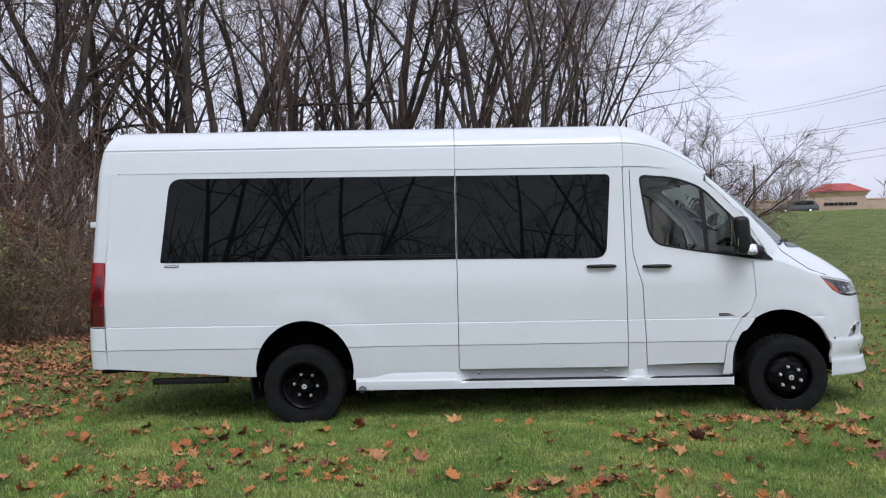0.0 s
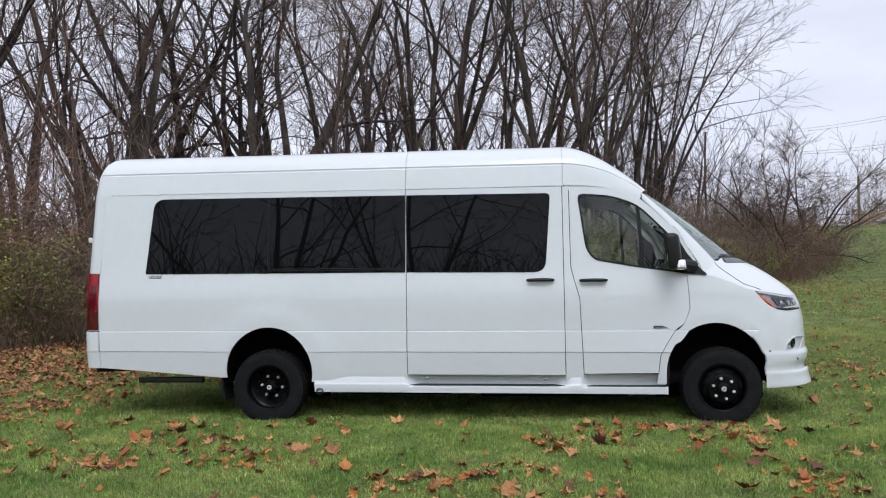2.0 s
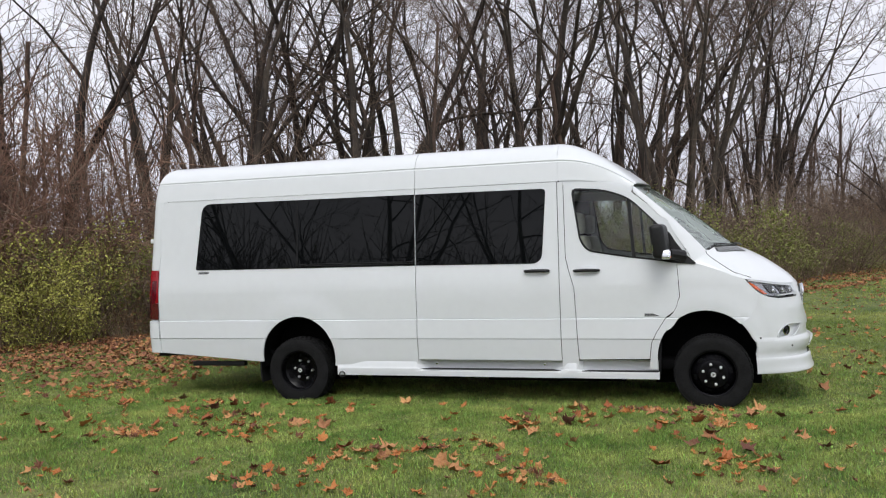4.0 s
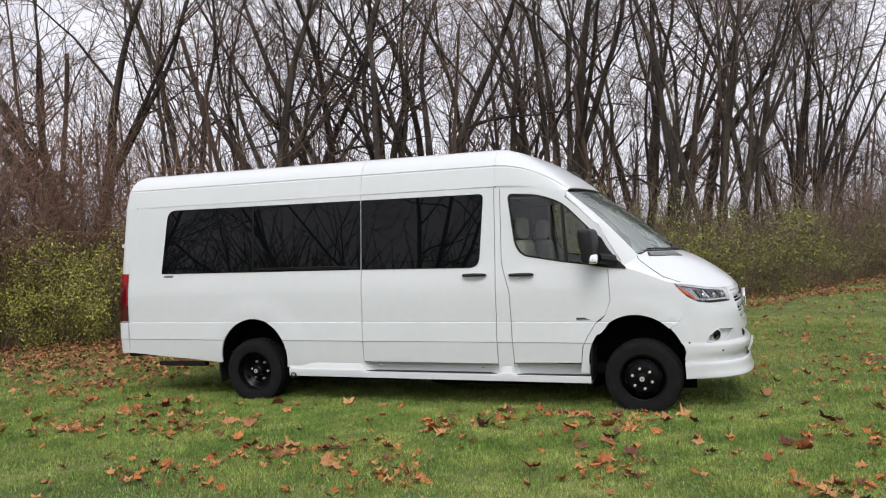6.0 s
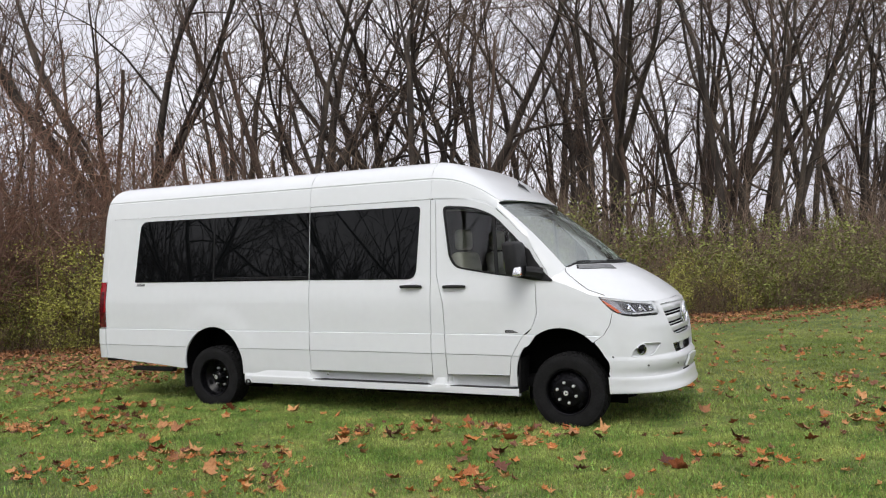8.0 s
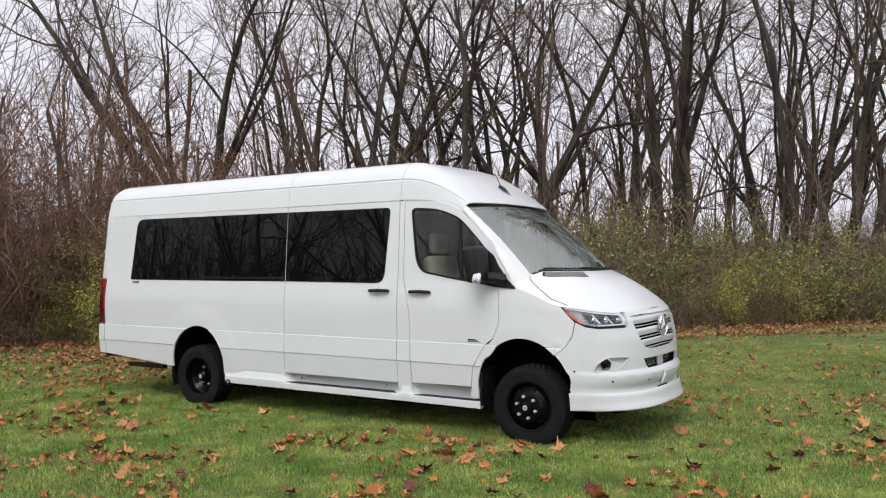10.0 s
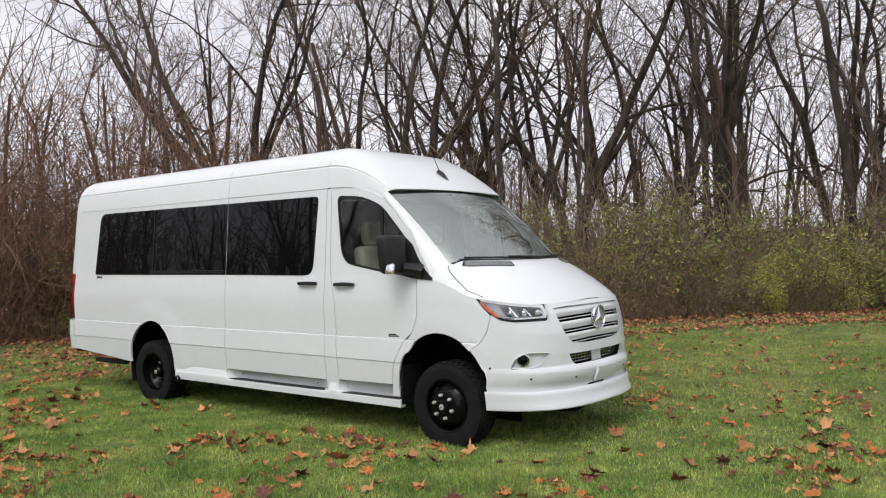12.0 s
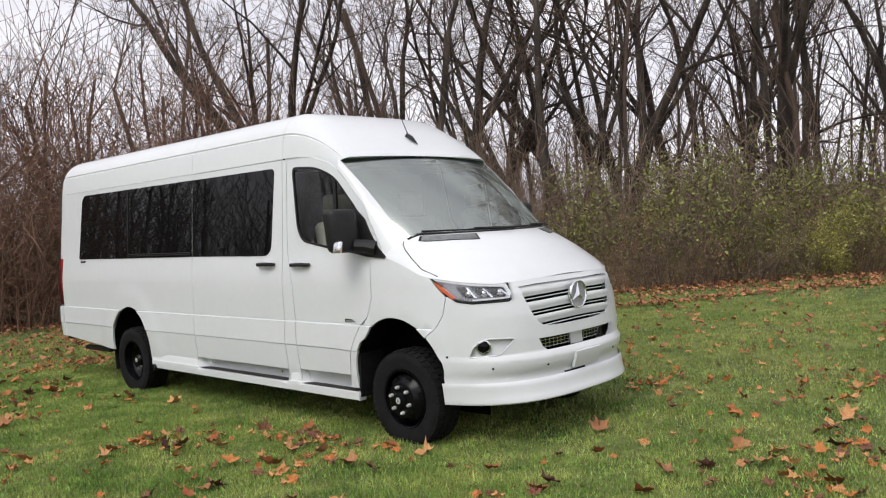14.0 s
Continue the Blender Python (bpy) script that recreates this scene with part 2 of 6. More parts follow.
def half_nose(z):
    return float(np.interp(z, [0.28, 0.48, 0.60, 0.75, 0.90, 1.10, 1.22, 1.30, 1.46], [0.955, 0.983, 0.990, 0.993, 0.993, 0.992, 0.991, 0.983, 0.963]))


def swell(s, z):
    """The flares pressed out over the wheel arches."""
    d = 0.0
    for cx in (-2.1625, 2.1):
        r = math.hypot(s - cx, z - 0.40)
        d += 0.016 * float(smooth(0.82, 0.60, r))
    return d


def skin(s, z, out=0.0, side=-1):
    """The point of the van's skin at (s, z), moved out by that much."""
    if s > S_NOSE:
        s, side = 2 * S_NOSE - s, -side
    if s < S_TAIL:
        s, side = 2 * S_TAIL - s, -side
    w = half(z)
    if s > 2.40 and z < 1.46:
        e = float(smooth(2.40, 2.56, s))
        w = w * (1 - e) + half_nose(z) * e
    if s > XS:
        phi = float(np.interp(s - XS, S_N, PHI_N))
        a, nx, ny = float(np.interp(z, NOSE_Z, NOSE_X)) - XS, PN, PM
        x, y = XS + a * math.sin(phi) ** (2 / nx), w * max(0.0, math.cos(phi)) ** (2 / ny)
        k = (s - XS) / (S_NOSE - XS)
        n = Vector((math.sin(math.pi / 2 * smooth(0.25, 0.85, k)), math.cos(math.pi / 2 * smooth(0.25, 0.85, k)), 0))
    elif s < XT:
        phi = float(np.interp(XT - s, S_T, PHI_T))
        a = float(np.interp(z, [0.4, 0.9, 1.5, 2.27, 2.48, 2.58, 2.64, 2.668], [0.265, 0.28, 0.26, 0.205, 0.165, 0.125, 0.08, 0.03]))
        x, y = XT - a * math.sin(phi) ** (2 / 11), w * max(0.0, math.cos(phi)) ** (2 / 11)
        k = (XT - s) / (XT - S_TAIL)
        n = Vector((-math.sin(math.pi / 2 * smooth(0.0, 0.5, k)), math.cos(math.pi / 2 * smooth(0.0, 0.5, k)), 0))
    else:
        x, y, n = s, w, Vector((0, 1, 0))
    y += swell(s, z) * float(smooth(2.72, 2.50, s))
    x, y = x + n.x * out, y + n.y * out
    return Vector((x, side * y, z - RAKE * x))


CUT_Z = HEIGHTS[1:-1] + [0.58, 0.78, 1.0, 1.6, 1.7, 1.9, 2.0, 2.1, 2.33]


def panel(name, outline, parent, material=None, out=0.0, thick=0.018, side=-1, hole=None, label="", step=0.09, cuts=None, fine=None, true=False):
    """A sheet on the van's skin inside an outline of (s, z), with a lip turned inwards at its edge, and a convex hole if given."""
    bm = bmesh.new()
    bm.faces.new([bm.verts.new((s, 0, z)) for s, z in outline])
    ss, zs = [p[0] for p in outline], [p[1] for p in outline]
    planes = [((s, 0, 0), (1, 0, 0)) for s in np.arange(math.floor(min(ss) / step) * step, max(ss), step)[1:]]
    planes += [((0, 0, z), (0, 0, 1)) for z in (CUT_Z if cuts is None else cuts) if min(zs) < z < max(zs)]
    if fine:
        for cx in fine:
            planes += [((cx + d, 0, 0), (1, 0, 0)) for d in np.arange(-0.85, 0.86, 0.05)]
            planes += [((0, 0, z), (0, 0, 1)) for z in np.arange(0.3, 1.22, 0.05)]
    holes = [] if not hole else ([hole] if isinstance(hole[0][0], (int, float)) else hole)
    for hole in holes:
        for a, b in zip(hole, hole[1:] + hole[:1]):
            if math.hypot(b[0] - a[0], b[1] - a[1]) > 1e-4:
                planes.append(((a[0], 0, a[1]), (b[1] - a[1], 0, a[0] - b[0])))
    for co, no in planes:
        bmesh.ops.bisect_plane(bm, geom=bm.verts[:] + bm.edges[:] + bm.faces[:], plane_co=co, plane_no=no, dist=1e-5)
    for hole in holes:
        area = sum(a[0] * b[1] - b[0] * a[1] for a, b in zip(hole, hole[1:] + hole[:1]))
        sign = 1 if area > 0 else -1
        gone = []
        for f in bm.faces:
            c = f.calc_center_median()
            if all(sign * ((b[0] - a[0]) * (c.z - a[1]) - (b[1] - a[1]) * (c.x - a[0])) > 0 for a, b in zip(hole, hole[1:] + hole[:1])):
                gone.append(f)
        bmesh.ops.delete(bm, geom=gone, context="FACES")
    bmesh.ops.remove_doubles(bm, verts=bm.verts[:], dist=2e-4)
    if thick:
        rim = [e for e in bm.edges if e.is_boundary]
        made = bmesh.ops.extrude_edge_only(bm, edges=rim)["geom"]
        low = {v for v in made if isinstance(v, bmesh.types.BMVert)}
    else:
        low = set()
    known = {}
    for v in bm.verts:
        s, z = v.co.x, v.co.z
        v.co = skin(s, z, out - (thick if v in low else 0), side)
        if true:
            a, b = skin(s + 0.012, z, 0, side) - skin(s - 0.012, z, 0, side), skin(s, z + 0.006, 0, side) - skin(s, z - 0.006, 0, side)
            n = a.cross(b).normalized()
            known[tuple(round(c, 5) for c in v.co)] = n if n.dot(skin(s, z, 0.1, side) - skin(s, z, 0, side)) > 0 else -n
    return part(name, bm, material or PAINT, parent, label, facing=(lambda co: known.get(tuple(round(c, 5) for c in co), Vector((0, 0, 1)))) if true else None)


def arc(cx, cz, r, a0, a1, n=18, rz=None):
    return [(cx + r * math.cos(radians(a0 + (a1 - a0) * i / n)), cz + (rz or r) * math.sin(radians(a0 + (a1 - a0) * i / n))) for i in range(n + 1)]


van = new("passenger_van")
tagged(van, "white high-roof extended passenger van with black wheels, parked on grass", "van")
G = 0.0035                                                   # half a shut line


def side_panels(side):
    # rear quarter, with the arch cut out of its lower edge
    outline = [(-3.89, 0.53), (-2.62, 0.44)] + arc(-2.145, 0.495, 0.435, 187, -12, 24, 0.44) + [(-1.70, 0.40), (-0.77 - G, 0.40), (-0.77 - G, 2.266), (-3.84, 2.266), (-3.905, 1.49), (-3.905, 0.90)]
    panel("quarter_panel", outline, van, side=side, fine=(-2.1625,))
    lamp = [(-3.914, 0.908), (-3.914, 1.478), (-4.17, 1.486), (-4.17, 0.908)]
    panel("tail_corner", [(S_TAIL, 0.9), (-3.905 - 2 * G, 0.9), (-3.905 - 2 * G, 1.49), (-3.84 - 2 * G, 2.266), (S_TAIL, 2.266)], van, side=side, step=0.03, hole=lamp)
    tail = panel("tail_lamp", [(-3.918, 1.10), (-3.918, 1.474), (-4.165, 1.482), (-4.165, 1.10)], van, RED, out=0.010, side=side, step=0.02, thick=0.03, label="tall red tail lamp")
    panel("lamp_foot", [(-3.918, 0.912), (-3.918, 1.096), (-4.165, 1.096), (-4.165, 0.912)], tail, RED_DARK, out=0.010, side=side, step=0.02, thick=0.03)
    panel("lamp_insert", [(-3.935, 1.18), (-3.935, 1.36), (-3.985, 1.36), (-4.02, 1.12), (-3.96, 1.05)], tail, RED_DARK, out=0.014, side=side, step=0.02, thick=0.01)
    panel("lamp_stripe", [(-4.085, 0.93), (-4.085, 1.47), (-4.095, 1.47), (-4.095, 0.93)], tail, RED_DARK, out=0.014, side=side, step=0.02, thick=0.01)
    part("hinge", box(-4.072, -4.0, side * 0.86 - 0.025, side * 0.86 + 0.025, 1.82, 1.87, 0.008), PAINT, van)
    panel("rear_bumper", [(S_TAIL, 0.54), (-3.89 - 2 * G, 0.53), (-3.905 - 2 * G, 0.892), (S_TAIL, 0.892)], van, side=side, out=0.012, step=0.03)
    panel("sliding_door", [(-0.77 + G, 0.478), (0.738 - G, 0.478), (0.735 - G, 2.262), (-0.77 + G, 2.262)], van, side=side)
    panel("pillar_panel", [(0.738 + G, 0.40), (0.907 - G, 0.40), (0.907 - G, 0.49), (0.880 - G, 1.2), (0.83 - G, 1.38), (0.803 - G, 1.5), (0.797 - G, 2.255), (0.735 + G, 2.262)], van, side=side)
    door = [(0.907 + G, 0.49), (1.585, 0.502), (1.605, 0.66), (1.658, 0.765), (1.745, 0.90), (1.856, 1.03), (1.886, 1.10), (1.886, 1.405), (2.065, 1.418), (2.03, 1.50), (1.91, 1.66),
            (1.76, 1.84), (1.60, 2.01), (1.47, 2.12), (1.36, 2.185), (1.22, 2.225), (1.05, 2.245), (0.797 + G, 2.255), (0.803 + G, 1.5), (0.83 + G, 1.38), (0.880 + G, 1.2)]
    hole = rounded([(0.872, 2.192), (1.20, 2.165), (1.44, 2.075), (1.745, 1.765), (1.90, 1.475), (1.80, 1.432), (1.40, 1.487), (1.02, 1.555), (0.945, 1.66)][:], [0.07, 0.1, 0.1, 0.1, 0.02, 0.02, 0.1, 0.09, 0.09], 4)
    panel("front_door", door, van, side=side, hole=hole)
    panel("window_seal", hole, van, TRIM, out=0.003, side=side, hole=[((p[0] - 1.30) * 0.955 + 1.30, (p[1] - 1.80) * 0.945 + 1.80) for p in hole], thick=0.02)
    glassy = panel("door_glass", [((p[0] - 1.30) * 0.96 + 1.30, (p[1] - 1.80) * 0.95 + 1.80) for p in hole], van, CLEAR, out=-0.006, side=side, thick=0, label="lightly tinted front door glass")
    glassy.visible_shadow = False
    panel("window_divider", [(1.452, 1.482), (1.486, 1.476), (1.452, 2.052), (1.420, 2.075)], van, TRIM, out=0.001, side=side, thick=0.02, label="black upright bar in the door window")
    rail = [(0.76, 2.255), (1.05, 2.245), (1.22, 2.225), (1.36, 2.185), (1.46, 2.125)]
    panel("door_rail", [(x, z - 0.03) for x, z in rail] + [(x, z + 0.03) for x, z in reversed(rail)], van, side=side, out=-0.013, thick=0)
    # fender and bumper
    fender = [(1.886 + 2 * G, 1.405), (2.065, 1.418), (2.20, 1.385), (2.35, 1.335), (2.475, 1.278), (2.555, 1.262), (2.62, 1.165), (2.655, 1.12), (2.61, 1.0), (2.54, 0.90), (2.45, 0.838)]
    fender += arc(2.12, 0.51, 0.459, 45, 178, 18, 0.457) + [(1.662, 0.40), (1.575, 0.40), (1.585 + 2 * G, 0.502), (1.605 + 2 * G, 0.66), (1.658 + 2 * G, 0.765), (1.745 + 2 * G, 0.90), (1.856 + 2 * G, 1.03), (1.886 + 2 * G, 1.10)]
    panel("fender", fender, van, side=side, fine=(2.1,))


side_panels(-1)
side_panels(1)


# front bumper and fascia, in one sheet round the nose with the grille and intake openings let in
def nose_s(y, z=1.0):
    """s on the nose at the lateral place y (negative: passenger side)."""
    c = min(1.0, abs(y) / half(z))
    phi = math.acos(c ** (PM / 2))
    s = XS + float(np.interp(phi, PHI_N, S_N))
    return s


def hood_line(t):
    """The front edge of the bonnet, t from 0 at one mirror to 1 at the other."""
    side, k = (-1, 2 * t) if t <= 0.5 else (1, 2 - 2 * t)
    s = 2.065 + (S_NOSE - 2.065) * k
    z = float(np.interp(s, [2.065, 2.20, 2.35, 2.475, 2.70, 2.90, 3.05, S_NOSE], [1.418, 1.39, 1.335, 1.278, 1.252, 1.222, 1.208, 1.228]))
    return skin(s, z, 0.0, side)


def cowl_line(t):
    u = 2 * t - 1
    z = 1.562 + 0.014 * u * u - 0.085 * float(smooth(0.82, 1.0, abs(u)))
    return Vector((2.45 - 0.38 * abs(u) ** 2.3, 0.935 * u, z - RAKE * 2.3))


def bonnet_at(t, v):
    a, c = hood_line(t), cowl_line(t)
    p = a.lerp(c, v)
    w = math.sin(math.pi * t)
    edge = 1 - min(1, v / 0.12)
    p.z += w * (0.040 * math.sin(math.pi * min(1, v * 1.0)) ** 0.8) - 0.012 * edge ** 2
    crease = abs(2 * t - 1)
    p.z += 0.012 * w * math.exp(-((crease - 0.55) / 0.12) ** 2) * math.sin(math.pi * v)
    return p


part("bonnet", grid(lambda u, v: bonnet_at(0.004 + 0.992 * u, v), 60, 16), PAINT, van)
def mirrored(pts):
    return [(2 * S_NOSE - s, z) for s, z in reversed(pts)]


def nose_panel():
    sg = lambda y: nose_s(y, 1.0)
    s_in = sg(0.615)
    edge = [(2.45, 0.838), (2.54, 0.90), (2.61, 1.0), (2.655, 1.12), (2.71, 1.094), (2.85, 1.072), (s_in, 1.076), (s_in + 0.02, 1.20), (S_NOSE - 0.3, 1.207)]
    low = [(S_NOSE - 0.3, 0.48), (2.577, 0.48)] + arc(2.12, 0.51, 0.461, 2, 43, 8, 0.459)
    edge, low = [[(s + (2 * G if s < 2.68 else 0), z) for s, z in e] for e in (edge, low)]
    outline = edge + mirrored(edge) + mirrored(low) + low
    top = [(sg(0.40), 1.172), (sg(0.553), 1.163), (sg(0.545), 1.10), (sg(0.50), 0.97), (sg(0.455), 0.905), (sg(0.40), 0.872), (sg(0.2), 0.862)]
    mid = [(sg(0.47), 0.790), (sg(0.44), 0.730), (sg(0.39), 0.695)]
    fs = nose_s(0.834, 0.77)
    fog = rounded([(fs - 0.115, 0.695), (fs + 0.11, 0.705), (fs + 0.235, 0.815), (fs + 0.02, 0.822), (fs - 0.07, 0.775)], 0.03, 3)
    panel("front_bumper", outline, van, side=-1, step=0.05, hole=[top + mirrored(top), mid + mirrored(mid), fog, mirrored(fog)], thick=0.03, true=True,
          cuts=[0.52, 0.545, 0.57, 0.61, 0.64, 0.665, 0.70, 0.75, 0.80, 0.86, 0.97, 1.05, 1.12, 1.18])


nose_panel()
for side in (-1, 1):
    s_in = nose_s(0.615)
    sg = lambda y: nose_s(y, 1.0)
    grille = [(S_NOSE, 0.862), (S_NOSE, 1.176), (sg(0.40), 1.172), (sg(0.553), 1.163), (sg(0.545), 1.10), (sg(0.50), 0.97), (sg(0.455), 0.905), (sg(0.40), 0.872)]
    intake = [(S_NOSE, 0.693), (S_NOSE, 0.795), (sg(0.47), 0.790), (sg(0.44), 0.730), (sg(0.39), 0.695)]
    fs = nose_s(0.834, 0.77)
    fog = rounded([(fs - 0.115, 0.695), (fs + 0.11, 0.705), (fs + 0.235, 0.815), (fs + 0.02, 0.822), (fs - 0.07, 0.775)], 0.03, 3)
    # fog lamp in its hollow
    hollow = panel("fog_lamp_hollow", fog, van, PAINT, out=-0.03, side=side, step=0.03, thick=0)
    c = skin(fs, 0.765, -0.03, side)
    ahead = (skin(fs, 0.765, 0.1, side) - skin(fs, 0.765, 0, side)).normalized()
    turn = Matrix.Translation(c) @ (-ahead).to_track_quat("Y", "Z").to_matrix().to_4x4()
    for name, prof, m in (("lamp_ring", [(0.052, 0.01), (0.052, -0.028), (0.044, -0.030), (0.042, -0.012), (0.0, -0.010)], CHROME), ("lamp_lens", [(0.041, -0.012), (0.034, -0.022), (0.018, -0.028), (0.0, -0.030)], TINT)):
        bm = lathe(prof, 24)
        bmesh.ops.transform(bm, matrix=turn, verts=bm.verts)
        part(name, bm, m, hollow)
    ridge = [skin(s, z, 0.001, side) for s, z in fog]
    part("fog_lamp_rim", tube(ridge + ridge[:1], 0.0045, 6), PAINT, hollow)
    # grille: dark back, painted blades with slots between
    panel("grille_back", [(s, z) for s, z in grille], van, DARK, out=-0.055, side=side, thick=0)
    for name, z0, z1, o, w0, w1 in (("grille_blade", 1.096, 1.170, 0.006, 0.55, 0.548), ("grille_slat", 1.072, 1.083, 0.006, 0.535, 0.53), ("grille_blade", 0.994, 1.058, 0.006, 0.51, 0.53),
                                    ("grille_slat", 0.972, 0.982, 0.006, 0.495, 0.50), ("grille_blade", 0.898, 0.960, 0.006, 0.445, 0.48), ("grille_slat", 0.878, 0.888, 0.006, 0.40, 0.42)):
        def blade(u, v, z0=z0, z1=z1, o=o, w0=w0, w1=w1, side=side):
            z = z0 + (z1 - z0) * v
            w = w0 + (w1 - w0) * v
            s = S_NOSE - (S_NOSE - sg(w)) * u
            return skin(s, z - 0.012 * u * u, o - 0.012 - 0.02 * (1 - v) - 0.012 * abs(2 * v - 1) ** 3, side)
        part(name, solid(grid(blade, 18, 5), 0.006), PAINT, van)
    panel("intake_back", intake, van, DARK, out=-0.11, side=side, thick=0)
    for k in range(4):
        z = 0.708 + 0.024 * k
        part("intake_bar", solid(grid(lambda u, v: skin(sg(0.46 - 0.015 * (3 - k)) + (S_NOSE - sg(0.46)) * u, z + 0.004 * v, -0.07, side), 14, 1), 0.004), LAMP_IN, van)
    for k in range(9):
        y = 0.08 + 0.043 * k
        part("intake_bar", solid(grid(lambda u, v: skin(sg(y - 0.004 * u), 0.700 + 0.09 * v, -0.074, side), 1, 3), 0.004), LAMP_IN, van)
    part("intake_middle", solid(grid(lambda u, v: skin(sg(0.075) + (S_NOSE - sg(0.075)) * u, 0.693 + 0.102 * v, -0.055, side), 4, 3), 0.01), PAINT, van)
    for s, z in ((2.62, 0.70), (fs + 0.04, 0.615), (sg(0.42), 0.60)):
        c = skin(s, z, 0.002, side)
        n = (skin(s, z, 0.1, side) - skin(s, z, 0, side)).normalized()
        bm = lathe([(0.009, 0.004), (0.009, -0.002), (0.0, -0.003)], 12)
        bmesh.ops.transform(bm, matrix=Matrix.Translation(c) @ (-n).to_track_quat("Y", "Z").to_matrix().to_4x4(), verts=bm.verts)
        part("parking_sensor", bm, TRIM, van)
    # headlamp
    hl = [(2.565, 1.262), (2.70, 1.245), (2.90, 1.215), (s_in - 0.01, 1.200), (s_in + 0.005, 1.13), (s_in - 0.02, 1.086), (2.85, 1.080), (2.72, 1.102), (2.635, 1.165)]
    lamp = panel("headlamp", hl, van, HOUSING, out=-0.045, side=side, step=0.04, thick=0, label="clear headlamp with amber side marker")
    top = [(2.575, 1.257), (2.70, 1.240), (2.90, 1.210), (s_in - 0.015, 1.195), (s_in - 0.002, 1.13), (s_in - 0.024, 1.092), (2.86, 1.086), (2.86, 1.096), (s_in - 0.05, 1.104), (s_in - 0.032, 1.13), (s_in - 0.045, 1.172), (2.90, 1.190), (2.70, 1.220), (2.60, 1.236)]
    panel("daylight_strip", top, lamp, LIGHT_GUIDE, out=-0.010, side=side, step=0.04, thick=0.02, cuts=[], label="white daytime light strip")
    panel("side_marker", [(2.585, 1.226), (2.615, 1.216), (2.665, 1.178), (2.74, 1.106), (2.705, 1.106), (2.632, 1.165)], lamp, AMBER, out=-0.008, side=side, step=0.04, thick=0.02, cuts=[])
    for k in range(3):
        a = 2.755 + 0.122 * k
        panel("reflector", [(a, 1.190 - 0.010 * k), (a + 0.075, 1.182 - 0.010 * k), (a + 0.118, 1.110), (a + 0.04, 1.110)], lamp, LAMP_VOID, out=-0.03 + 0.006 * k, side=side, step=0.03, thick=0.02, cuts=[])
        panel("reflector_fin", [(a + 0.078, 1.182 - 0.010 * k), (a + 0.096, 1.179 - 0.010 * k), (a + 0.140, 1.108), (a + 0.122, 1.108)], lamp, LAMP_IN, out=-0.018 + 0.006 * k, side=side, step=0.03, thick=0.02, cuts=[])
        c = skin(a + 0.080, 1.134, -0.02, side)
        bm = lathe([(0.024, 0.012), (0.022, -0.004), (0.013, -0.010), (0.0, -0.013)], 16)
        n = (skin(a, 1.12, 0.1, side) - skin(a, 1.12, 0, side)).normalized()
        bmesh.ops.transform(bm, matrix=Matrix.Translation(c) @ (-n).to_track_quat("Y", "Z").to_matrix().to_4x4(), verts=bm.verts)
        part("projector", bm, CHROME, lamp)
    cover = panel("lamp_cover", hl, lamp, LENS, out=0.001, side=side, step=0.05, thick=0)
    cover.visible_shadow = False
    panel("lamp_sill", [(2.715, 1.100), (2.85, 1.077), (s_in - 0.02, 1.083), (s_in - 0.04, 1.070), (2.85, 1.065), (2.74, 1.082)], van, TRIM, out=0.003, side=side, step=0.05, thick=0.01, cuts=[])
    # chin spoiler
    def chin(u, v, side=side):
        s = 2.572 + (S_NOSE - 2.572) * u
        prof = [(0.515, 0.004), (0.50, 0.012), (0.465, 0.014), (0.42, 0.022), (0.385, 0.034), (0.370, 0.036), (0.362, 0.028), (0.37, -0.03)]
        i = min(int(v * 7), 6)
        z, o = [p + (q - p) * (v * 7 - i) for p, q in zip(prof[i], prof[i + 1])]
        return skin(s, z, 0.012 + o * (0.25 + 0.75 * smooth(0.0, 0.5, u)), side)
    part("chin_spoiler", grid(chin, 36, 14), PAINT, van)

# windscreen, pillars, roof
def screen_top(t):
    u = 2 * t - 1
    return Vector((1.592 - 0.125 * abs(u) ** 2, 0.872 * u, 2.222 - 0.022 * abs(u) ** 2.2 - RAKE * 1.5))


def screen_at(t, v):
    a, b = screen_top(t), cowl_line(0.045 + 0.91 * t)
    p = a.lerp(b, v)
    n = Vector((0.66, 0, 0.75))
    return p + n * (0.022 * math.sin(math.pi * v))


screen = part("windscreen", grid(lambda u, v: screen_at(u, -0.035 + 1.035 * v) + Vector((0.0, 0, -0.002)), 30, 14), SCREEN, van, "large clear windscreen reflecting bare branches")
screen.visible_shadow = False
part("windscreen_band", solid(grid(lambda u, v: screen_at(u, -0.03 + 0.024 * v) + Vector((0.002, 0, 0.001)), 30, 2), 0.003), PAINT, van)


def section(w):
    """The roof's section behind the cab: w from -1 to 1, (y, z)."""
    k = abs(w)
    tab = [(1.0, 0.902, 2.272), (0.93, 0.886, 2.40), (0.885, 0.876, 2.464), (0.88, 0.864, 2.472), (0.875, 0.864, 2.480), (0.865, 0.868, 2.488), (0.82, 0.836, 2.548), (0.77, 0.790, 2.600),
           (0.70, 0.725, 2.642), (0.62, 0.64, 2.668), (0.45, 0.46, 2.675), (0.25, 0.26, 2.677), (0.0, 0.0, 2.678)]
    ks = [-r[0] for r in tab]
    return math.copysign(float(np.interp(-k, ks, [r[1] for r in tab])), w), float(np.interp(-k, ks, [r[2] for r in tab]))


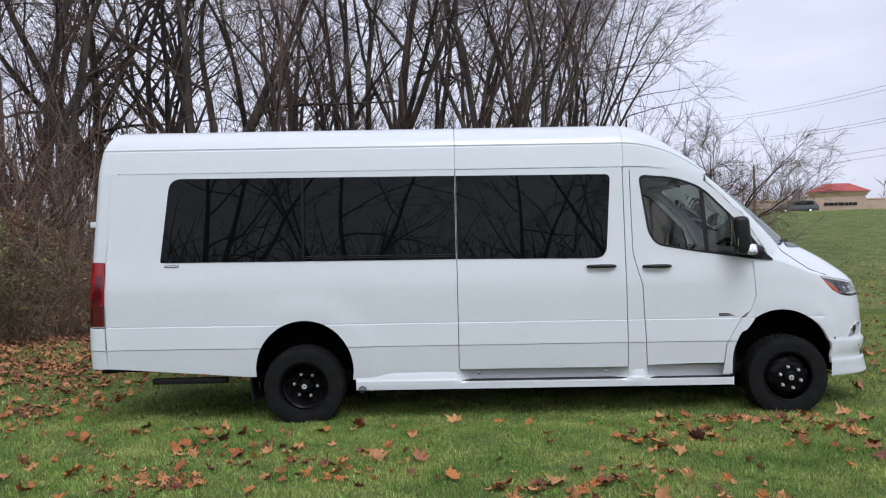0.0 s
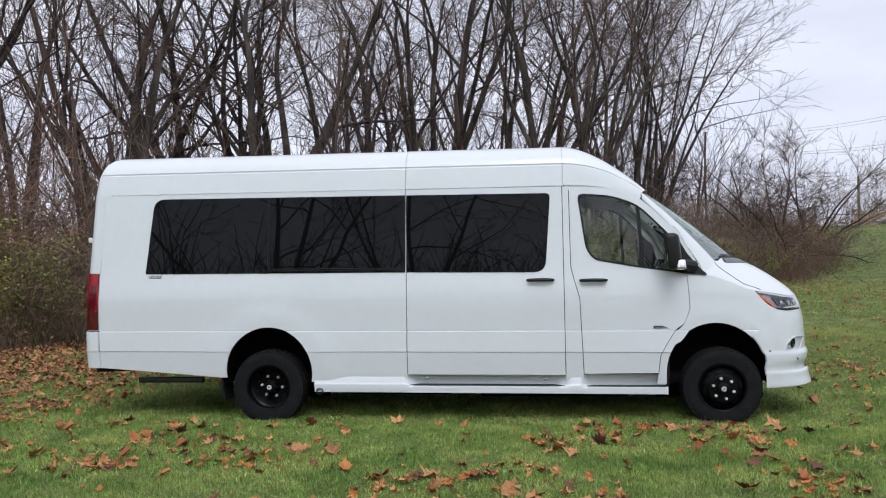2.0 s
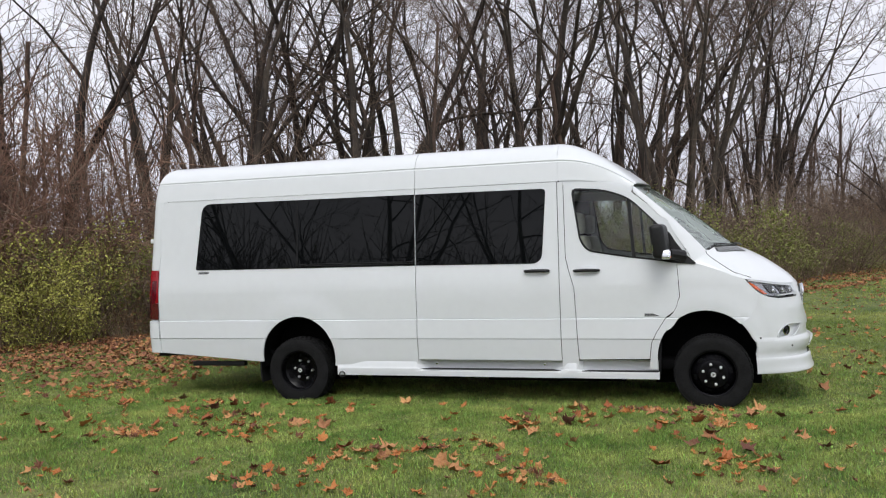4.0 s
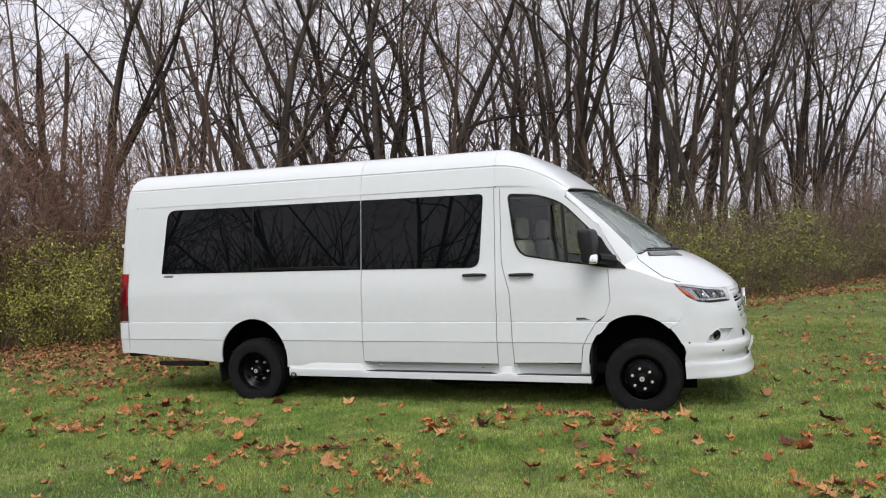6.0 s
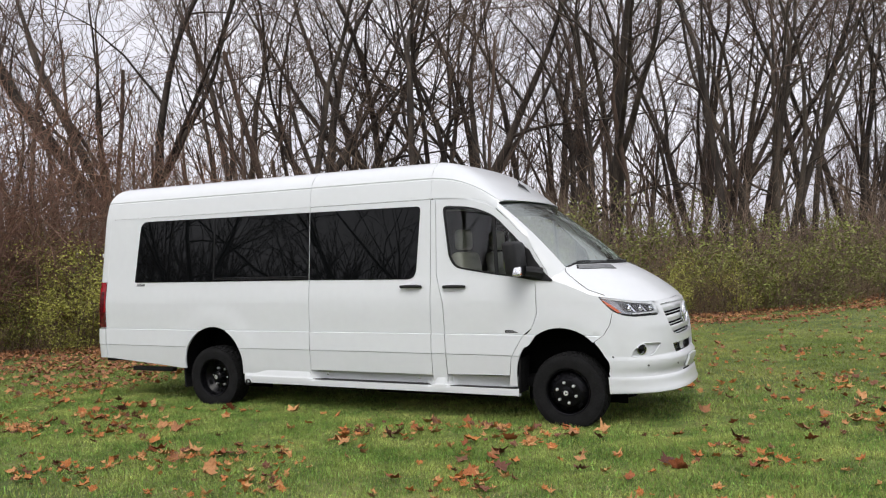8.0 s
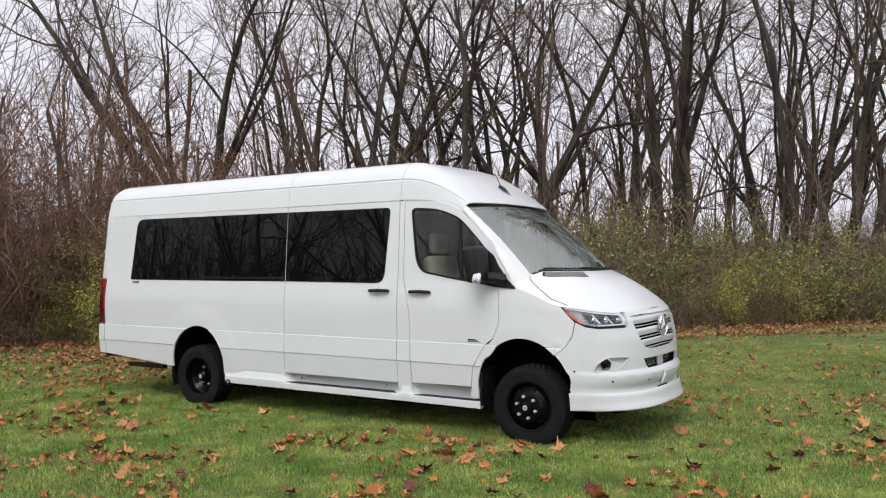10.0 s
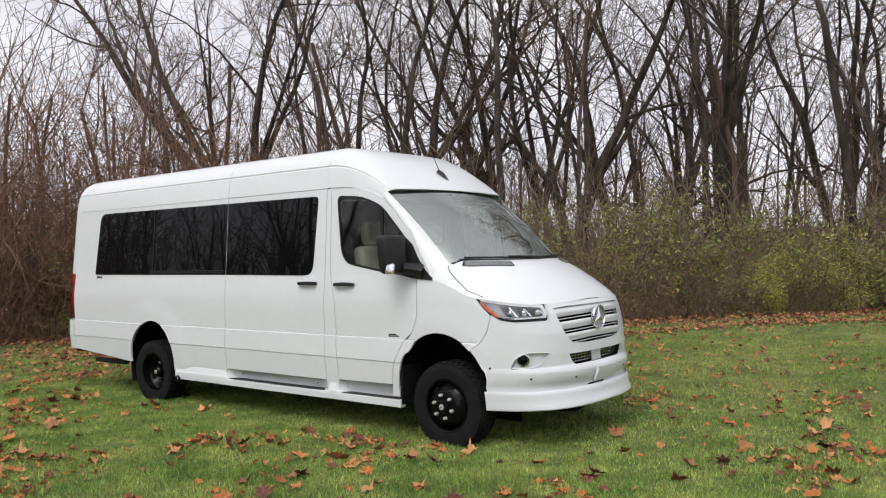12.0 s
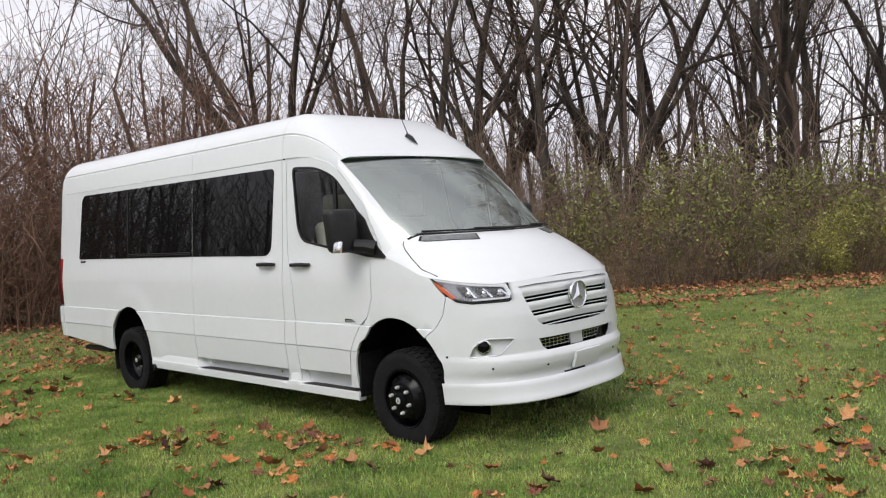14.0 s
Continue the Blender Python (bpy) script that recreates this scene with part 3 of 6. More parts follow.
W_LIST = [-1, -0.965, -0.93, -0.9, -0.885, -0.88, -0.875, -0.87, -0.865, -0.84, -0.82, -0.795, -0.77, -0.735, -0.70, -0.66, -0.62, -0.53, -0.45, -0.35, -0.25, -0.12]
W_LIST = W_LIST + [0] + [-w for w in reversed(W_LIST)]


def roof_grid(xs, fn):
    bm = bmesh.new()
    rows = [[bm.verts.new(fn(float(x), w)) for w in W_LIST] for x in xs]
    for a, b in zip(rows, rows[1:]):
        for j in range(len(W_LIST) - 1):
            bm.faces.new((a[j], b[j], b[j + 1], a[j + 1]))
    return bm


def roof_mid(x, w):
    y, z = section(w)
    return Vector((x, y, z - RAKE * x))


def roof_nose(k, w):
    y, z = section(w)
    p0 = Vector((0.745, y, z))
    a = abs(w)
    tx, tz = 1.611 - 0.145 * a ** 2, float(np.interp(a, [0, 0.5, 0.8, 0.93, 1.0], [2.225, 2.223, 2.216, 2.191, 2.133]))
    p3 = Vector((tx, math.copysign(min(abs(y), 0.90), w) * (1 - 0.015 * a), tz))
    low = float(smooth(0.78, 1.0, a))
    p1 = p0 + Vector((0.26 + 0.12 * low, 0, -0.010 + 0.005 * low))
    p2 = p3 + Vector((-0.22 - 0.02 * low, 0, 0.195 * (1 - low) + 0.105 * low))
    q = (1 - k) ** 3 * p0 + 3 * k * (1 - k) ** 2 * p1 + 3 * k * k * (1 - k) * p2 + k ** 3 * p3
    q.z -= RAKE * q.x
    return q


part("roof_rear_half", roof_grid(np.linspace(XT, -0.772, 12), roof_mid), PAINT, van)
part("roof_mid_half", roof_grid(np.linspace(-0.7685, 0.7425, 8), roof_mid), PAINT, van)
part("roof_cap", roof_grid(np.linspace(0, 1, 18), roof_nose), PAINT, van)


TAIL_Z = [2.266, 2.33, 2.40, 2.464, 2.472, 2.480, 2.488, 2.52, 2.548, 2.575, 2.600, 2.622, 2.642, 2.656, 2.668]


def tail_wrap(u, v):
    return skin(XT + 0.001 + (2 * S_TAIL - 2 * XT - 0.002) * u, TAIL_Z[round(v * 14)], 0, -1)


def tail_crown(u, v):
    low = skin(XT + 0.001 + (2 * S_TAIL - 2 * XT - 0.002) * u, 2.668, 0, -1)
    y = max(-0.64, min(0.64, low.y))
    top = Vector((XT + 0.001, y, float(np.interp(abs(y), [0, 0.26, 0.46, 0.64], [2.678, 2.677, 2.675, 2.668])) - RAKE * XT))
    p = low.lerp(top, v)
    p.z = low.z + (top.z - low.z) * math.sin(v * math.pi / 2)
    return p


part("tail_top", grid(tail_wrap, 90, 14), PAINT, van)
part("roof_tail", grid(tail_crown, 90, 6), PAINT, van)
# pillars beside the windscreen
for side in (-1, 1):
    def pillar(u, v, side=side):
        t = 0.0 if side < 0 else 1.0
        inner = screen_at(t, v)
        zs = [2.125, 2.01, 1.84, 1.66, 1.50, 1.418]
        xs = [1.475, 1.603, 1.763, 1.913, 2.034, 2.070]
        k = v * 5
        outer = skin(float(np.interp(k, range(6), xs)) + 0.004, float(np.interp(k, range(6), zs)), 0, side)
        p = inner.lerp(outer, u)
        return p + Vector((0.4, side * 0.5, 0.5)) * (0.018 * math.sin(math.pi * u))
    part("windscreen_pillar", grid(pillar, 6, 20), PAINT, van)
# inner shell that closes the shut lines
def liner(u, v, side):
    s = -3.95 + (2.0 + 3.95) * u
    z = 0.495 + (1.40 - 0.495) * v
    if 0.9 < s and z > 1.38:
        z = 1.38
    return skin(s, z, -0.03, side)


for side in (-1, 1):
    bm = grid(lambda u, v: liner(u, v, side), 80, 20)
    gone = [f for f in bm.faces if any(math.hypot(f.calc_center_median().x - c, f.calc_center_median().z - 0.49) < 0.49 for c in (-2.145, 2.115))]
    bmesh.ops.delete(bm, geom=gone, context="FACES")
    part("inner_panel", bm, SEAM, van)
    part("inner_window_frame", grid(lambda u, v: skin(-3.9 + 4.75 * u, 1.38 + 0.90 * v, -0.03, side), 30, 8), SEAM, van)
# the long row of dark side glass
for side in (-1, 1):
    for name, outline in (("rear_side_window", rounded([(-3.42, 1.468), (-2.153, 1.463), (-2.153, 2.214), (-3.335, 2.220)], [0.02, 0, 0, 0.11])),
                          ("middle_side_window", [(-2.148, 1.463), (-0.778, 1.460), (-0.776, 2.208), (-2.148, 2.214)]),
                          ("sliding_door_window", rounded([(-0.764, 1.460), (0.565, 1.448), (0.622, 2.200), (-0.764, 2.207)], [0, 0.11, 0.05, 0]))):
        panel(name, outline, van, TINT, out=0.005, thick=0.006, side=side, cuts=[1.80], step=10, label="almost black tinted window glass")
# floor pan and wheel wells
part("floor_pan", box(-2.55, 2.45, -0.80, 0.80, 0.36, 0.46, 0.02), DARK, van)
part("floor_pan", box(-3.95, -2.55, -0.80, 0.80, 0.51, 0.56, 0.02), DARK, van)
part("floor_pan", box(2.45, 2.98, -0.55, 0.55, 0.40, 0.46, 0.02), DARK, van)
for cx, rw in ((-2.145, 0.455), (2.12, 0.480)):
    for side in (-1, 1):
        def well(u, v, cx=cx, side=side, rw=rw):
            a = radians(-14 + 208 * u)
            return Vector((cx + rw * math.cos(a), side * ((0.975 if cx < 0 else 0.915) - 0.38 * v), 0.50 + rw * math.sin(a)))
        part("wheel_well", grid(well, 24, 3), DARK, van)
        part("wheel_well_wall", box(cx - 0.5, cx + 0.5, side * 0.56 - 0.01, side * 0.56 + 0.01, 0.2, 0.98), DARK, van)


# unseen underbody masses, added to keep daylight off the grass below
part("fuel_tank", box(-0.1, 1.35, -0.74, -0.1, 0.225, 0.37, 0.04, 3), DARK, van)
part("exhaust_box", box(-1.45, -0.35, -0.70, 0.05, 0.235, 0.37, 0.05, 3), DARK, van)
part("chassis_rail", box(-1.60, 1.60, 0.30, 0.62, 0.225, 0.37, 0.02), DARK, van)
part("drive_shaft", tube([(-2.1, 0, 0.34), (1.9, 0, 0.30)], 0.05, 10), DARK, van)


# ---------------------------------------------------------------- wheels
def tyre_mesh():
    bm = lathe([(0.222, -0.105), (0.235, -0.118), (0.30, -0.128), (0.345, -0.122), (0.362, -0.108), (0.366, -0.06), (0.366, 0.06), (0.362, 0.108), (0.345, 0.122), (0.30, 0.128), (0.235, 0.118), (0.222, 0.105)], 56)
    # tread blocks
    for i in range(40):
        for row, (y0, y1) in enumerate(((-0.118, -0.07), (-0.058, -0.005), (0.005, 0.058), (0.07, 0.118))):
            a0 = 2 * math.pi * (i + 0.5 * (row % 2)) / 40
            a1 = a0 + 2 * math.pi / 40 * 0.70
            r0, r1 = 0.350, 0.376
            vs = []
            for r in (r0, r1):
                for a, y in ((a0, y0), (a1, y0), (a1, y1), (a0, y1)):
                    rr = r - (0.012 if abs(y) > 0.1 else 0)
                    vs.append(bm.verts.new((rr * math.cos(a), y, rr * math.sin(a))))
            for q in ((4, 5, 6, 7), (0, 1, 5, 4), (1, 2, 6, 5), (2, 3, 7, 6), (3, 0, 4, 7)):
                bm.faces.new([vs[k] for k in q])
    return bm


def wheel(x, side, front):
    ob = part("wheel", tyre_mesh(), RUBBER, van, "black all-terrain tyre on a gloss black steel rim")
    ob.location = (x, side * 0.865, 0.352)
    ob.scale = (0.97, 1, 0.97)
    ob.rotation_euler = (0, 0.3 if front else 0.1, 0 if side < 0 else math.pi)
    o = -1                                                  # outward is -y
    part("rim_barrel", lathe([(0.226, o * 0.108), (0.222, o * 0.12), (0.212, o * 0.116), (0.205, o * 0.06), (0.203, 0.10), (0.226, 0.105)], 48), RIM, ob)
    if front:
        disc = [(0.204, o * 0.055), (0.192, o * 0.085), (0.165, o * 0.105), (0.135, o * 0.145), (0.118, o * 0.15), (0.085, o * 0.15), (0.062, o * 0.152), (0.058, o * 0.17), (0.03, o * 0.178), (0.0, o * 0.179)]
        off, lug = 0.15, 0.098
    else:
        disc = [(0.204, o * 0.04), (0.190, o * 0.03), (0.17, o * 0.005), (0.14, 0.02), (0.085, 0.02), (0.070, o * 0.01), (0.064, o * 0.06), (0.045, o * 0.08), (0.0, o * 0.082)]
        off, lug = -0.02, 0.108
    part("rim_disc", lathe(disc, 48), RIM, ob)
    # hand holes as near-black blocks on the disc, their shade put in the colour
    for i in range(6):
        a = 2 * math.pi * (i + 0.5) / 6
        bm = box(-0.030, 0.030, -0.006, 0.006, -0.018, 0.018, 0.005)
        r = 0.168
        bmesh.ops.transform(bm, matrix=Matrix.Translation((r * math.cos(a), -0.104 if front else -0.012, r * math.sin(a))) @ Matrix.Rotation(-a + math.pi / 2, 4, "Y") @ Matrix.Rotation(radians(-35 if front else 30), 4, "X"), verts=bm.verts)
        part("hand_hole", bm, DARK, ob)
        a = 2 * math.pi * i / 6
        bm = lathe([(0.014, 0.0), (0.0145, o * 0.014), (0.011, o * 0.028), (0.0, o * 0.032)], 10)
        bmesh.ops.translate(bm, verts=bm.verts, vec=(lug * math.cos(a), -off, lug * math.sin(a)))
        part("lug_nut", bm, NUT, ob, "chrome wheel nut")
    cap_y = -0.180 if front else -0.083
    bm = lathe([(0.024, 0.0), (0.024, -0.003), (0.0, -0.004)], 18)
    bmesh.ops.translate(bm, verts=bm.verts, vec=(0, cap_y, 0))
    part("centre_cap", bm, NUT, ob, "silver centre cap")
    bm = bmesh.new()
    for i in range(3):
        a = 2 * math.pi * i / 3 + 0.3
        vs = [bm.verts.new((r * math.cos(a + d), cap_y - 0.006, r * math.sin(a + d))) for r, d in ((0.019, 0), (0.005, 1.05), (0.0, 0), (0.005, -1.05))]
        bm.faces.new(vs)
    part("cap_mark", bm, TRIM, ob)
    return ob


for x, front in ((-2.1625, False), (2.1625, True)):
    for side in (-1, 1):
        wheel(x, side, front)
part("axle", tube([(-2.1625, -0.75, 0.352), (-2.1625, 0.75, 0.352)], 0.06, 10), DARK, van)
part("axle", tube([(2.1625, -0.75, 0.352), (2.1625, 0.75, 0.352)], 0.05, 10), DARK, van)


# ---------------------------------------------------------------- running boards
def step_amount(x):
    return float(smooth(-0.80, -0.69, x) * smooth(0.80, 0.64, x) + smooth(0.885, 0.945, x))


def board(u, v, side):
    x = -1.69 + (1.672 + 1.69) * u
    b = step_amount(x)
    plain = [(0.930, 0.482), (0.972, 0.478), (0.984, 0.440), (0.996, 0.392), (1.000, 0.384), (1.000, 0.345), (0.996, 0.306), (0.93, 0.300)]
    step = [(0.930, 0.482), (0.925, 0.470), (0.905, 0.380), (0.905, 0.374), (0.985, 0.370), (1.002, 0.364), (1.000, 0.306), (0.93, 0.300)]
    k = v * 7
    i = min(int(k), 6)
    f = k - i
    y, z = [(1 - b) * (plain[i][c] * (1 - f) + plain[i + 1][c] * f) + b * (step[i][c] * (1 - f) + step[i + 1][c] * f) for c in (0, 1)]
    return Vector((x, side * y, z - RAKE * x))


TREAD = mat("rubber_tread", (0.02, 0.02, 0.021), 0.8, vary=0.2, vscale=40, bump=0.8, bscale=220)
for side in (-1, 1):
    sb = part("running_board", grid(lambda u, v: board(u, v, side), 110, 21), PAINT, van)
    part("board_end", box(1.660, 1.673, side * 0.965 - 0.035, side * 0.965 + 0.035, 0.292, 0.365, 0.003), PAINT, sb)
    for x0, x1, cut0, cut1 in ((-0.755, 0.725, 0.10, 0.10), (0.925, 1.668, 0.07, 0.0)):
        bm = bmesh.new()
        ring = [(x0 + cut0, 0.908), (x1 - cut1, 0.908), (x1, 0.988), (x0, 0.988)]
        bm.faces.new([bm.verts.new((x, side * y, 0.3765 - RAKE * x)) for x, y in ring])
        part("step_tread", solid(bm, 0.004), TREAD, sb)
    for x in (-0.59, 0.55):
        bm = lathe([(0.012, 0.0), (0.012, -0.004), (0.006, -0.006), (0.0, -0.006)], 12)
        bmesh.ops.transform(bm, matrix=Matrix.Translation((x, side * 0.917, 0.430 - RAKE * x)) @ Matrix.Rotation(0 if side < 0 else math.pi, 4, "Z"), verts=bm.verts)
        part("board_bolt", bm, CHROME, sb)
    # flaps, tail pipe
    bm = grid(lambda u, v: Vector((-2.60 - 0.03 * math.sin(3 * v) - 0.02 * v, side * (0.97 - 0.26 * u), 0.68 - 0.46 * v)), 4, 8)
    part("mud_flap", solid(bm, 0.018), RUBBER, van, "black rubber mud flap")
    bm = grid(lambda u, v: Vector((1.70 - 0.02 * v, side * (0.985 - 0.24 * u), 0.66 - 0.34 * v)), 4, 6)
    part("mud_flap", solid(bm, 0.018), RUBBER, van, "black rubber mud flap")
bm = lathe([(0.030, 0.06), (0.034, -0.03), (0.029, -0.034), (0.026, 0.0), (0.0, 0.02)], 20)
bmesh.ops.translate(bm, verts=bm.verts, vec=(-1.635, -0.985, 0.322))
part("tail_pipe", bm, TRIM, van)
part("hitch_bar", box(-3.53, -2.86, -0.93, -0.86, 0.395, 0.445, 0.006), TRIM, van)
part("hitch_bar", box(-3.98, -3.84, -0.93, -0.80, 0.505, 0.54, 0.006), TRIM, van)
part("bumper_step", box(-4.092, -4.04, -0.90, 0.90, 0.77, 0.90, 0.012), PAINT, van)

# ---------------------------------------------------------------- handles, mirrors, badges
for side in (-1, 1):
    for x0, x1, z in ((0.392, 0.640, 1.374), (0.886, 1.134, 1.367)):
        xm = (x0 + x1) / 2
        def cup(u, v):
            a, r = 2 * math.pi * u, v
            ex, ez = 0.052 * r, 0.034 * r
            return skin(xm + 0.02 + ex * math.cos(a), z + 0.006 + ez * math.sin(a), 0.004 - 0.010 * (1 - r), side)
        h = part("door_handle", tube([skin(x0, z, 0.010, side), skin(x0 + 0.02, z, 0.034, side), skin(xm, z + 0.003, 0.044, side), skin(x1 - 0.03, z + 0.002, 0.036, side), skin(x1, z, 0.010, side)], [0.012, 0.016, 0.0165, 0.016, 0.012], 10), TRIM, van, "black pull handle")
        part("handle_cup", grid(cup, 24, 5, True), PAINT, h)
        part("handle_cap", tube([skin(x0 + 0.075, z + 0.020, 0.02, side), skin(xm + 0.02, z + 0.024, 0.032, side), skin(x1 - 0.03, z + 0.014, 0.026, side)], [0.006, 0.010, 0.006], 8), PAINT, h)
    # mirror on its black triangle
    tri = panel("mirror_base", [(1.66, 1.835), (1.745, 1.765), (1.885, 1.625), (2.00, 1.50), (2.10, 1.420), (2.095, 1.406), (1.80, 1.425), (1.74, 1.44), (1.715, 1.60)], van, TRIM, out=0.012, side=side, thick=0.02)
    bm = box(1.668, 1.800, side * 1.105 - 0.115, side * 1.105 + 0.115, 1.452, 1.785, 0.045, 4)
    for v in bm.verts:
        k = (v.co.z - 1.45) / 0.33
        v.co.x += 0.030 * (1 - k) - 0.05 * (abs(v.co.y) - 0.99) / 0.25
        v.co.y += side * 0.012 * k
    mirror = part("wing_mirror", bm, TRIM, van, "black wing mirror housing")
    part("mirror_glass", box(1.655, 1.664, side * 1.115 - 0.10, side * 1.115 + 0.10, 1.53, 1.76, 0.003), CHROME, mirror)
    part("mirror_arm", tube([(1.80, side * 1.06, 1.50), (1.86, side * 1.0, 1.49), (1.93, side * 0.955, 1.47)], [0.05, 0.055, 0.06], 10), TRIM, mirror)
    bm = box(1.735, 1.822, side * 1.205 - 0.024, side * 1.205 + 0.022, 1.452, 1.545, 0.022, 4)
    for v in bm.verts:
        v.co.y -= side * 0.020 * max(0, (v.co.z - 1.47) / 0.09)
    part("turn_signal", bm, LAMP_IN, mirror, "clear turn signal lens")
    part("signal_bulb", box(1.814, 1.825, side * 1.205 - 0.008, side * 1.205 + 0.008, 1.464, 1.480, 0.002), AMBER, mirror)
    panel("front_badge", [(1.552, 0.940), (1.632, 0.940), (1.690, 0.918), (1.552, 0.914)], van, TRIM, out=0.004, side=side, thick=0.006, cuts=[])
    for k in range(4):
        panel("badge_bar", [(1.565 + 0.026 * k, 0.921), (1.585 + 0.026 * k, 0.921), (1.585 + 0.026 * k, 0.929), (1.565 + 0.026 * k, 0.929)], van, LAMP_DARK, out=0.006, side=side, thick=0.004, cuts=[])
    bd = panel("rear_badge", [(-3.385, 1.424), (-3.258, 1.424), (-3.250, 1.446), (-3.377, 1.446)], van, TRIM, out=0.004, side=side, thick=0.006, cuts=[])
    for k in range(5):
        panel("badge_bar", [(-3.372 + 0.024 * k, 1.430), (-3.358 + 0.024 * k, 1.430), (-3.356 + 0.024 * k, 1.441), (-3.370 + 0.024 * k, 1.441)], bd, LAMP_IN, out=0.006, side=side, thick=0.004, cuts=[])
    # drip line over the doors and slim frame of the sliding pane
    part("roof_gutter", tube([skin(x, 2.268, 0.001, side) for x in np.linspace(-3.78, 0.75, 24)], 0.003, 6), PAINT, van)
    for pts in ([(-2.12, 1.503), (-0.80, 1.500)], [(-2.135, 1.487), (-0.795, 1.484)], [(-2.135, 1.487), (-2.135, 2.19)]):
        part("sliding_pane_frame", tube([skin(s, z, 0.007, side) for s, z in pts], 0.005, 6), TRIM, van)
    panel("window_seam", [(-2.1535, 1.464), (-2.1475, 1.464), (-2.1475, 2.212), (-2.1535, 2.212)], van, TRIM, out=0.0065, side=side, thick=0.004, cuts=[])

# emblem and plate on the nose
c = Vector((3.050, 0, 1.058 - RAKE * 3.07))
def ring_at(u, v):
    a, b = 2 * math.pi * u, 2 * math.pi * v
    r = 0.098 + 0.0075 * math.cos(b)
    return Vector((c.x + 0.022 + 0.010 * math.sin(b), c.y + r * math.cos(a), c.z + r * math.sin(a)))
bm = grid(ring_at, 40, 8, True)
emblem = part("emblem", bm, CHROME, van, "round silver emblem on the grille")
bm = lathe([(0.098, 0.01), (0.098, -0.004), (0.0, -0.006)], 32)
bmesh.ops.transform(bm, matrix=Matrix.Translation(c + Vector((0.010, 0, 0))) @ Matrix.Rotation(radians(90), 4, "Z"), verts=bm.verts)
part("emblem_disc", bm, LAMP_DARK, emblem)
bm = bmesh.new()
mid = bm.verts.new(c + Vector((0.036, 0, 0)))
for i in range(3):
    a = math.pi / 2 + 2 * math.pi * i / 3
    tip = bm.verts.new(c + Vector((0.020, 0.095 * math.cos(a), 0.095 * math.sin(a))))
    for d in (-1, 1):
        b = a + d * math.pi / 3
        wing = bm.verts.new(c + Vector((0.018, 0.024 * math.cos(b), 0.024 * math.sin(b))))
        bm.faces.new((mid, tip, wing))
part("emblem_arms", bm, CHROME, emblem, smooth=False)
bm = grid(lambda u, v: skin(S_NOSE - 0.16 + 0.16 * u, 0.535 + 0.12 * v, 0.030, -1), 6, 3)
part("number_plate", solid(bm, 0.022), PAINT, van, "blank white number plate")
bm = grid(lambda u, v: skin(S_NOSE - 0.16 + 0.16 * u, 0.535 + 0.12 * v, 0.030, 1), 6, 3)
part("number_plate", solid(bm, 0.022), PAINT, van, "blank white number plate")
part("bumper_slot", solid(grid(lambda u, v: skin(S_NOSE - 0.25 + 0.25 * u, 0.515 + 0.012 * v, 0.016, -1), 8, 1), 0.004), SEAM, van)
# shut lines of the bonnet
for m in (0, 1):
    line = [(0.042, 0.97), (0.046, 0.75), (0.060, 0.50), (0.085, 0.28), (0.120, 0.12), (0.165, 0.03)]
    part("bonnet_seam", tube([bonnet_at(t if m == 0 else 1 - t, v) + Vector((0, 0, 0.0005)) for t, v in line], 0.0032, 6), SEAM, van)
# air vents, wipers, aerial
for t0, t1 in ((0.095, 0.305), (0.695, 0.905)):
    vent = part("bonnet_vent", solid(grid(lambda u, v: bonnet_at(t0 + (t1 - t0) * u, 0.76 + 0.16 * v) + Vector((0, 0, 0.003)), 10, 4), 0.003), TRIM, van, "black air vent in the bonnet")
    for k in range(6):
        v0 = 0.772 + 0.026 * k
        part("vent_slat", tube([bonnet_at(t0 + 0.008 + (t1 - t0 - 0.016) * u / 6, v0) + Vector((0, 0, 0.007)) for u in range(7)], 0.0035, 5), LAMP_DARK, vent)
part("scuttle", solid(grid(lambda u, v: cowl_line(0.05 + 0.9 * u) + Vector((-0.03 + 0.05 * v, 0, 0.012 - 0.012 * v)), 24, 2), 0.008), TRIM, van)
for t0, t1, v0, v1 in ((0.50, 0.06, 0.995, 0.985), (0.89, 0.47, 0.995, 0.985)):
    pts = [screen_at(t0 + (t1 - t0) * k / 8, v0 + (v1 - v0) * k / 8) + Vector((0.008, 0, 0.009)) for k in range(9)]
    wiper = part("wiper", tube(pts, 0.007, 6), TRIM, van)
    part("wiper_arm", tube([pts[4] + Vector((0.01, 0, 0.01)), pts[1] + Vector((0.03, 0, 0.008)), pts[0] + Vector((0.05, 0, -0.01))], 0.007, 6), TRIM, wiper)
base = roof_nose(0.73, 0.0)
bm = bmesh.new()
fin = [(0.09, 0.0, -0.055), (0.05, 0.022, -0.02), (-0.045, 0.026, 0.035), (-0.055, 0.0, 0.042), (-0.045, -0.026, 0.035), (0.05, -0.022, -0.02)]
lo = [bm.verts.new(base + Vector(p)) for p in fin]
hi = [bm.verts.new(base + Vector((p[0] * 0.55 - 0.012, p[1] * 0.5, p[2] * 0.55 + 0.042))) for p in fin]
bm.faces.new(hi)
for i in range(6):
    bm.faces.new((lo[i], lo[(i + 1) % 6], hi[(i + 1) % 6], hi[i]))
aerial = part("aerial", bm, TRIM, van, "black roof aerial with whip")
part("whip", tube([base + Vector((-0.03, 0, 0.05)), base + Vector((-0.10, 0, 0.20))], [0.005, 0.003], 6), TRIM, aerial)
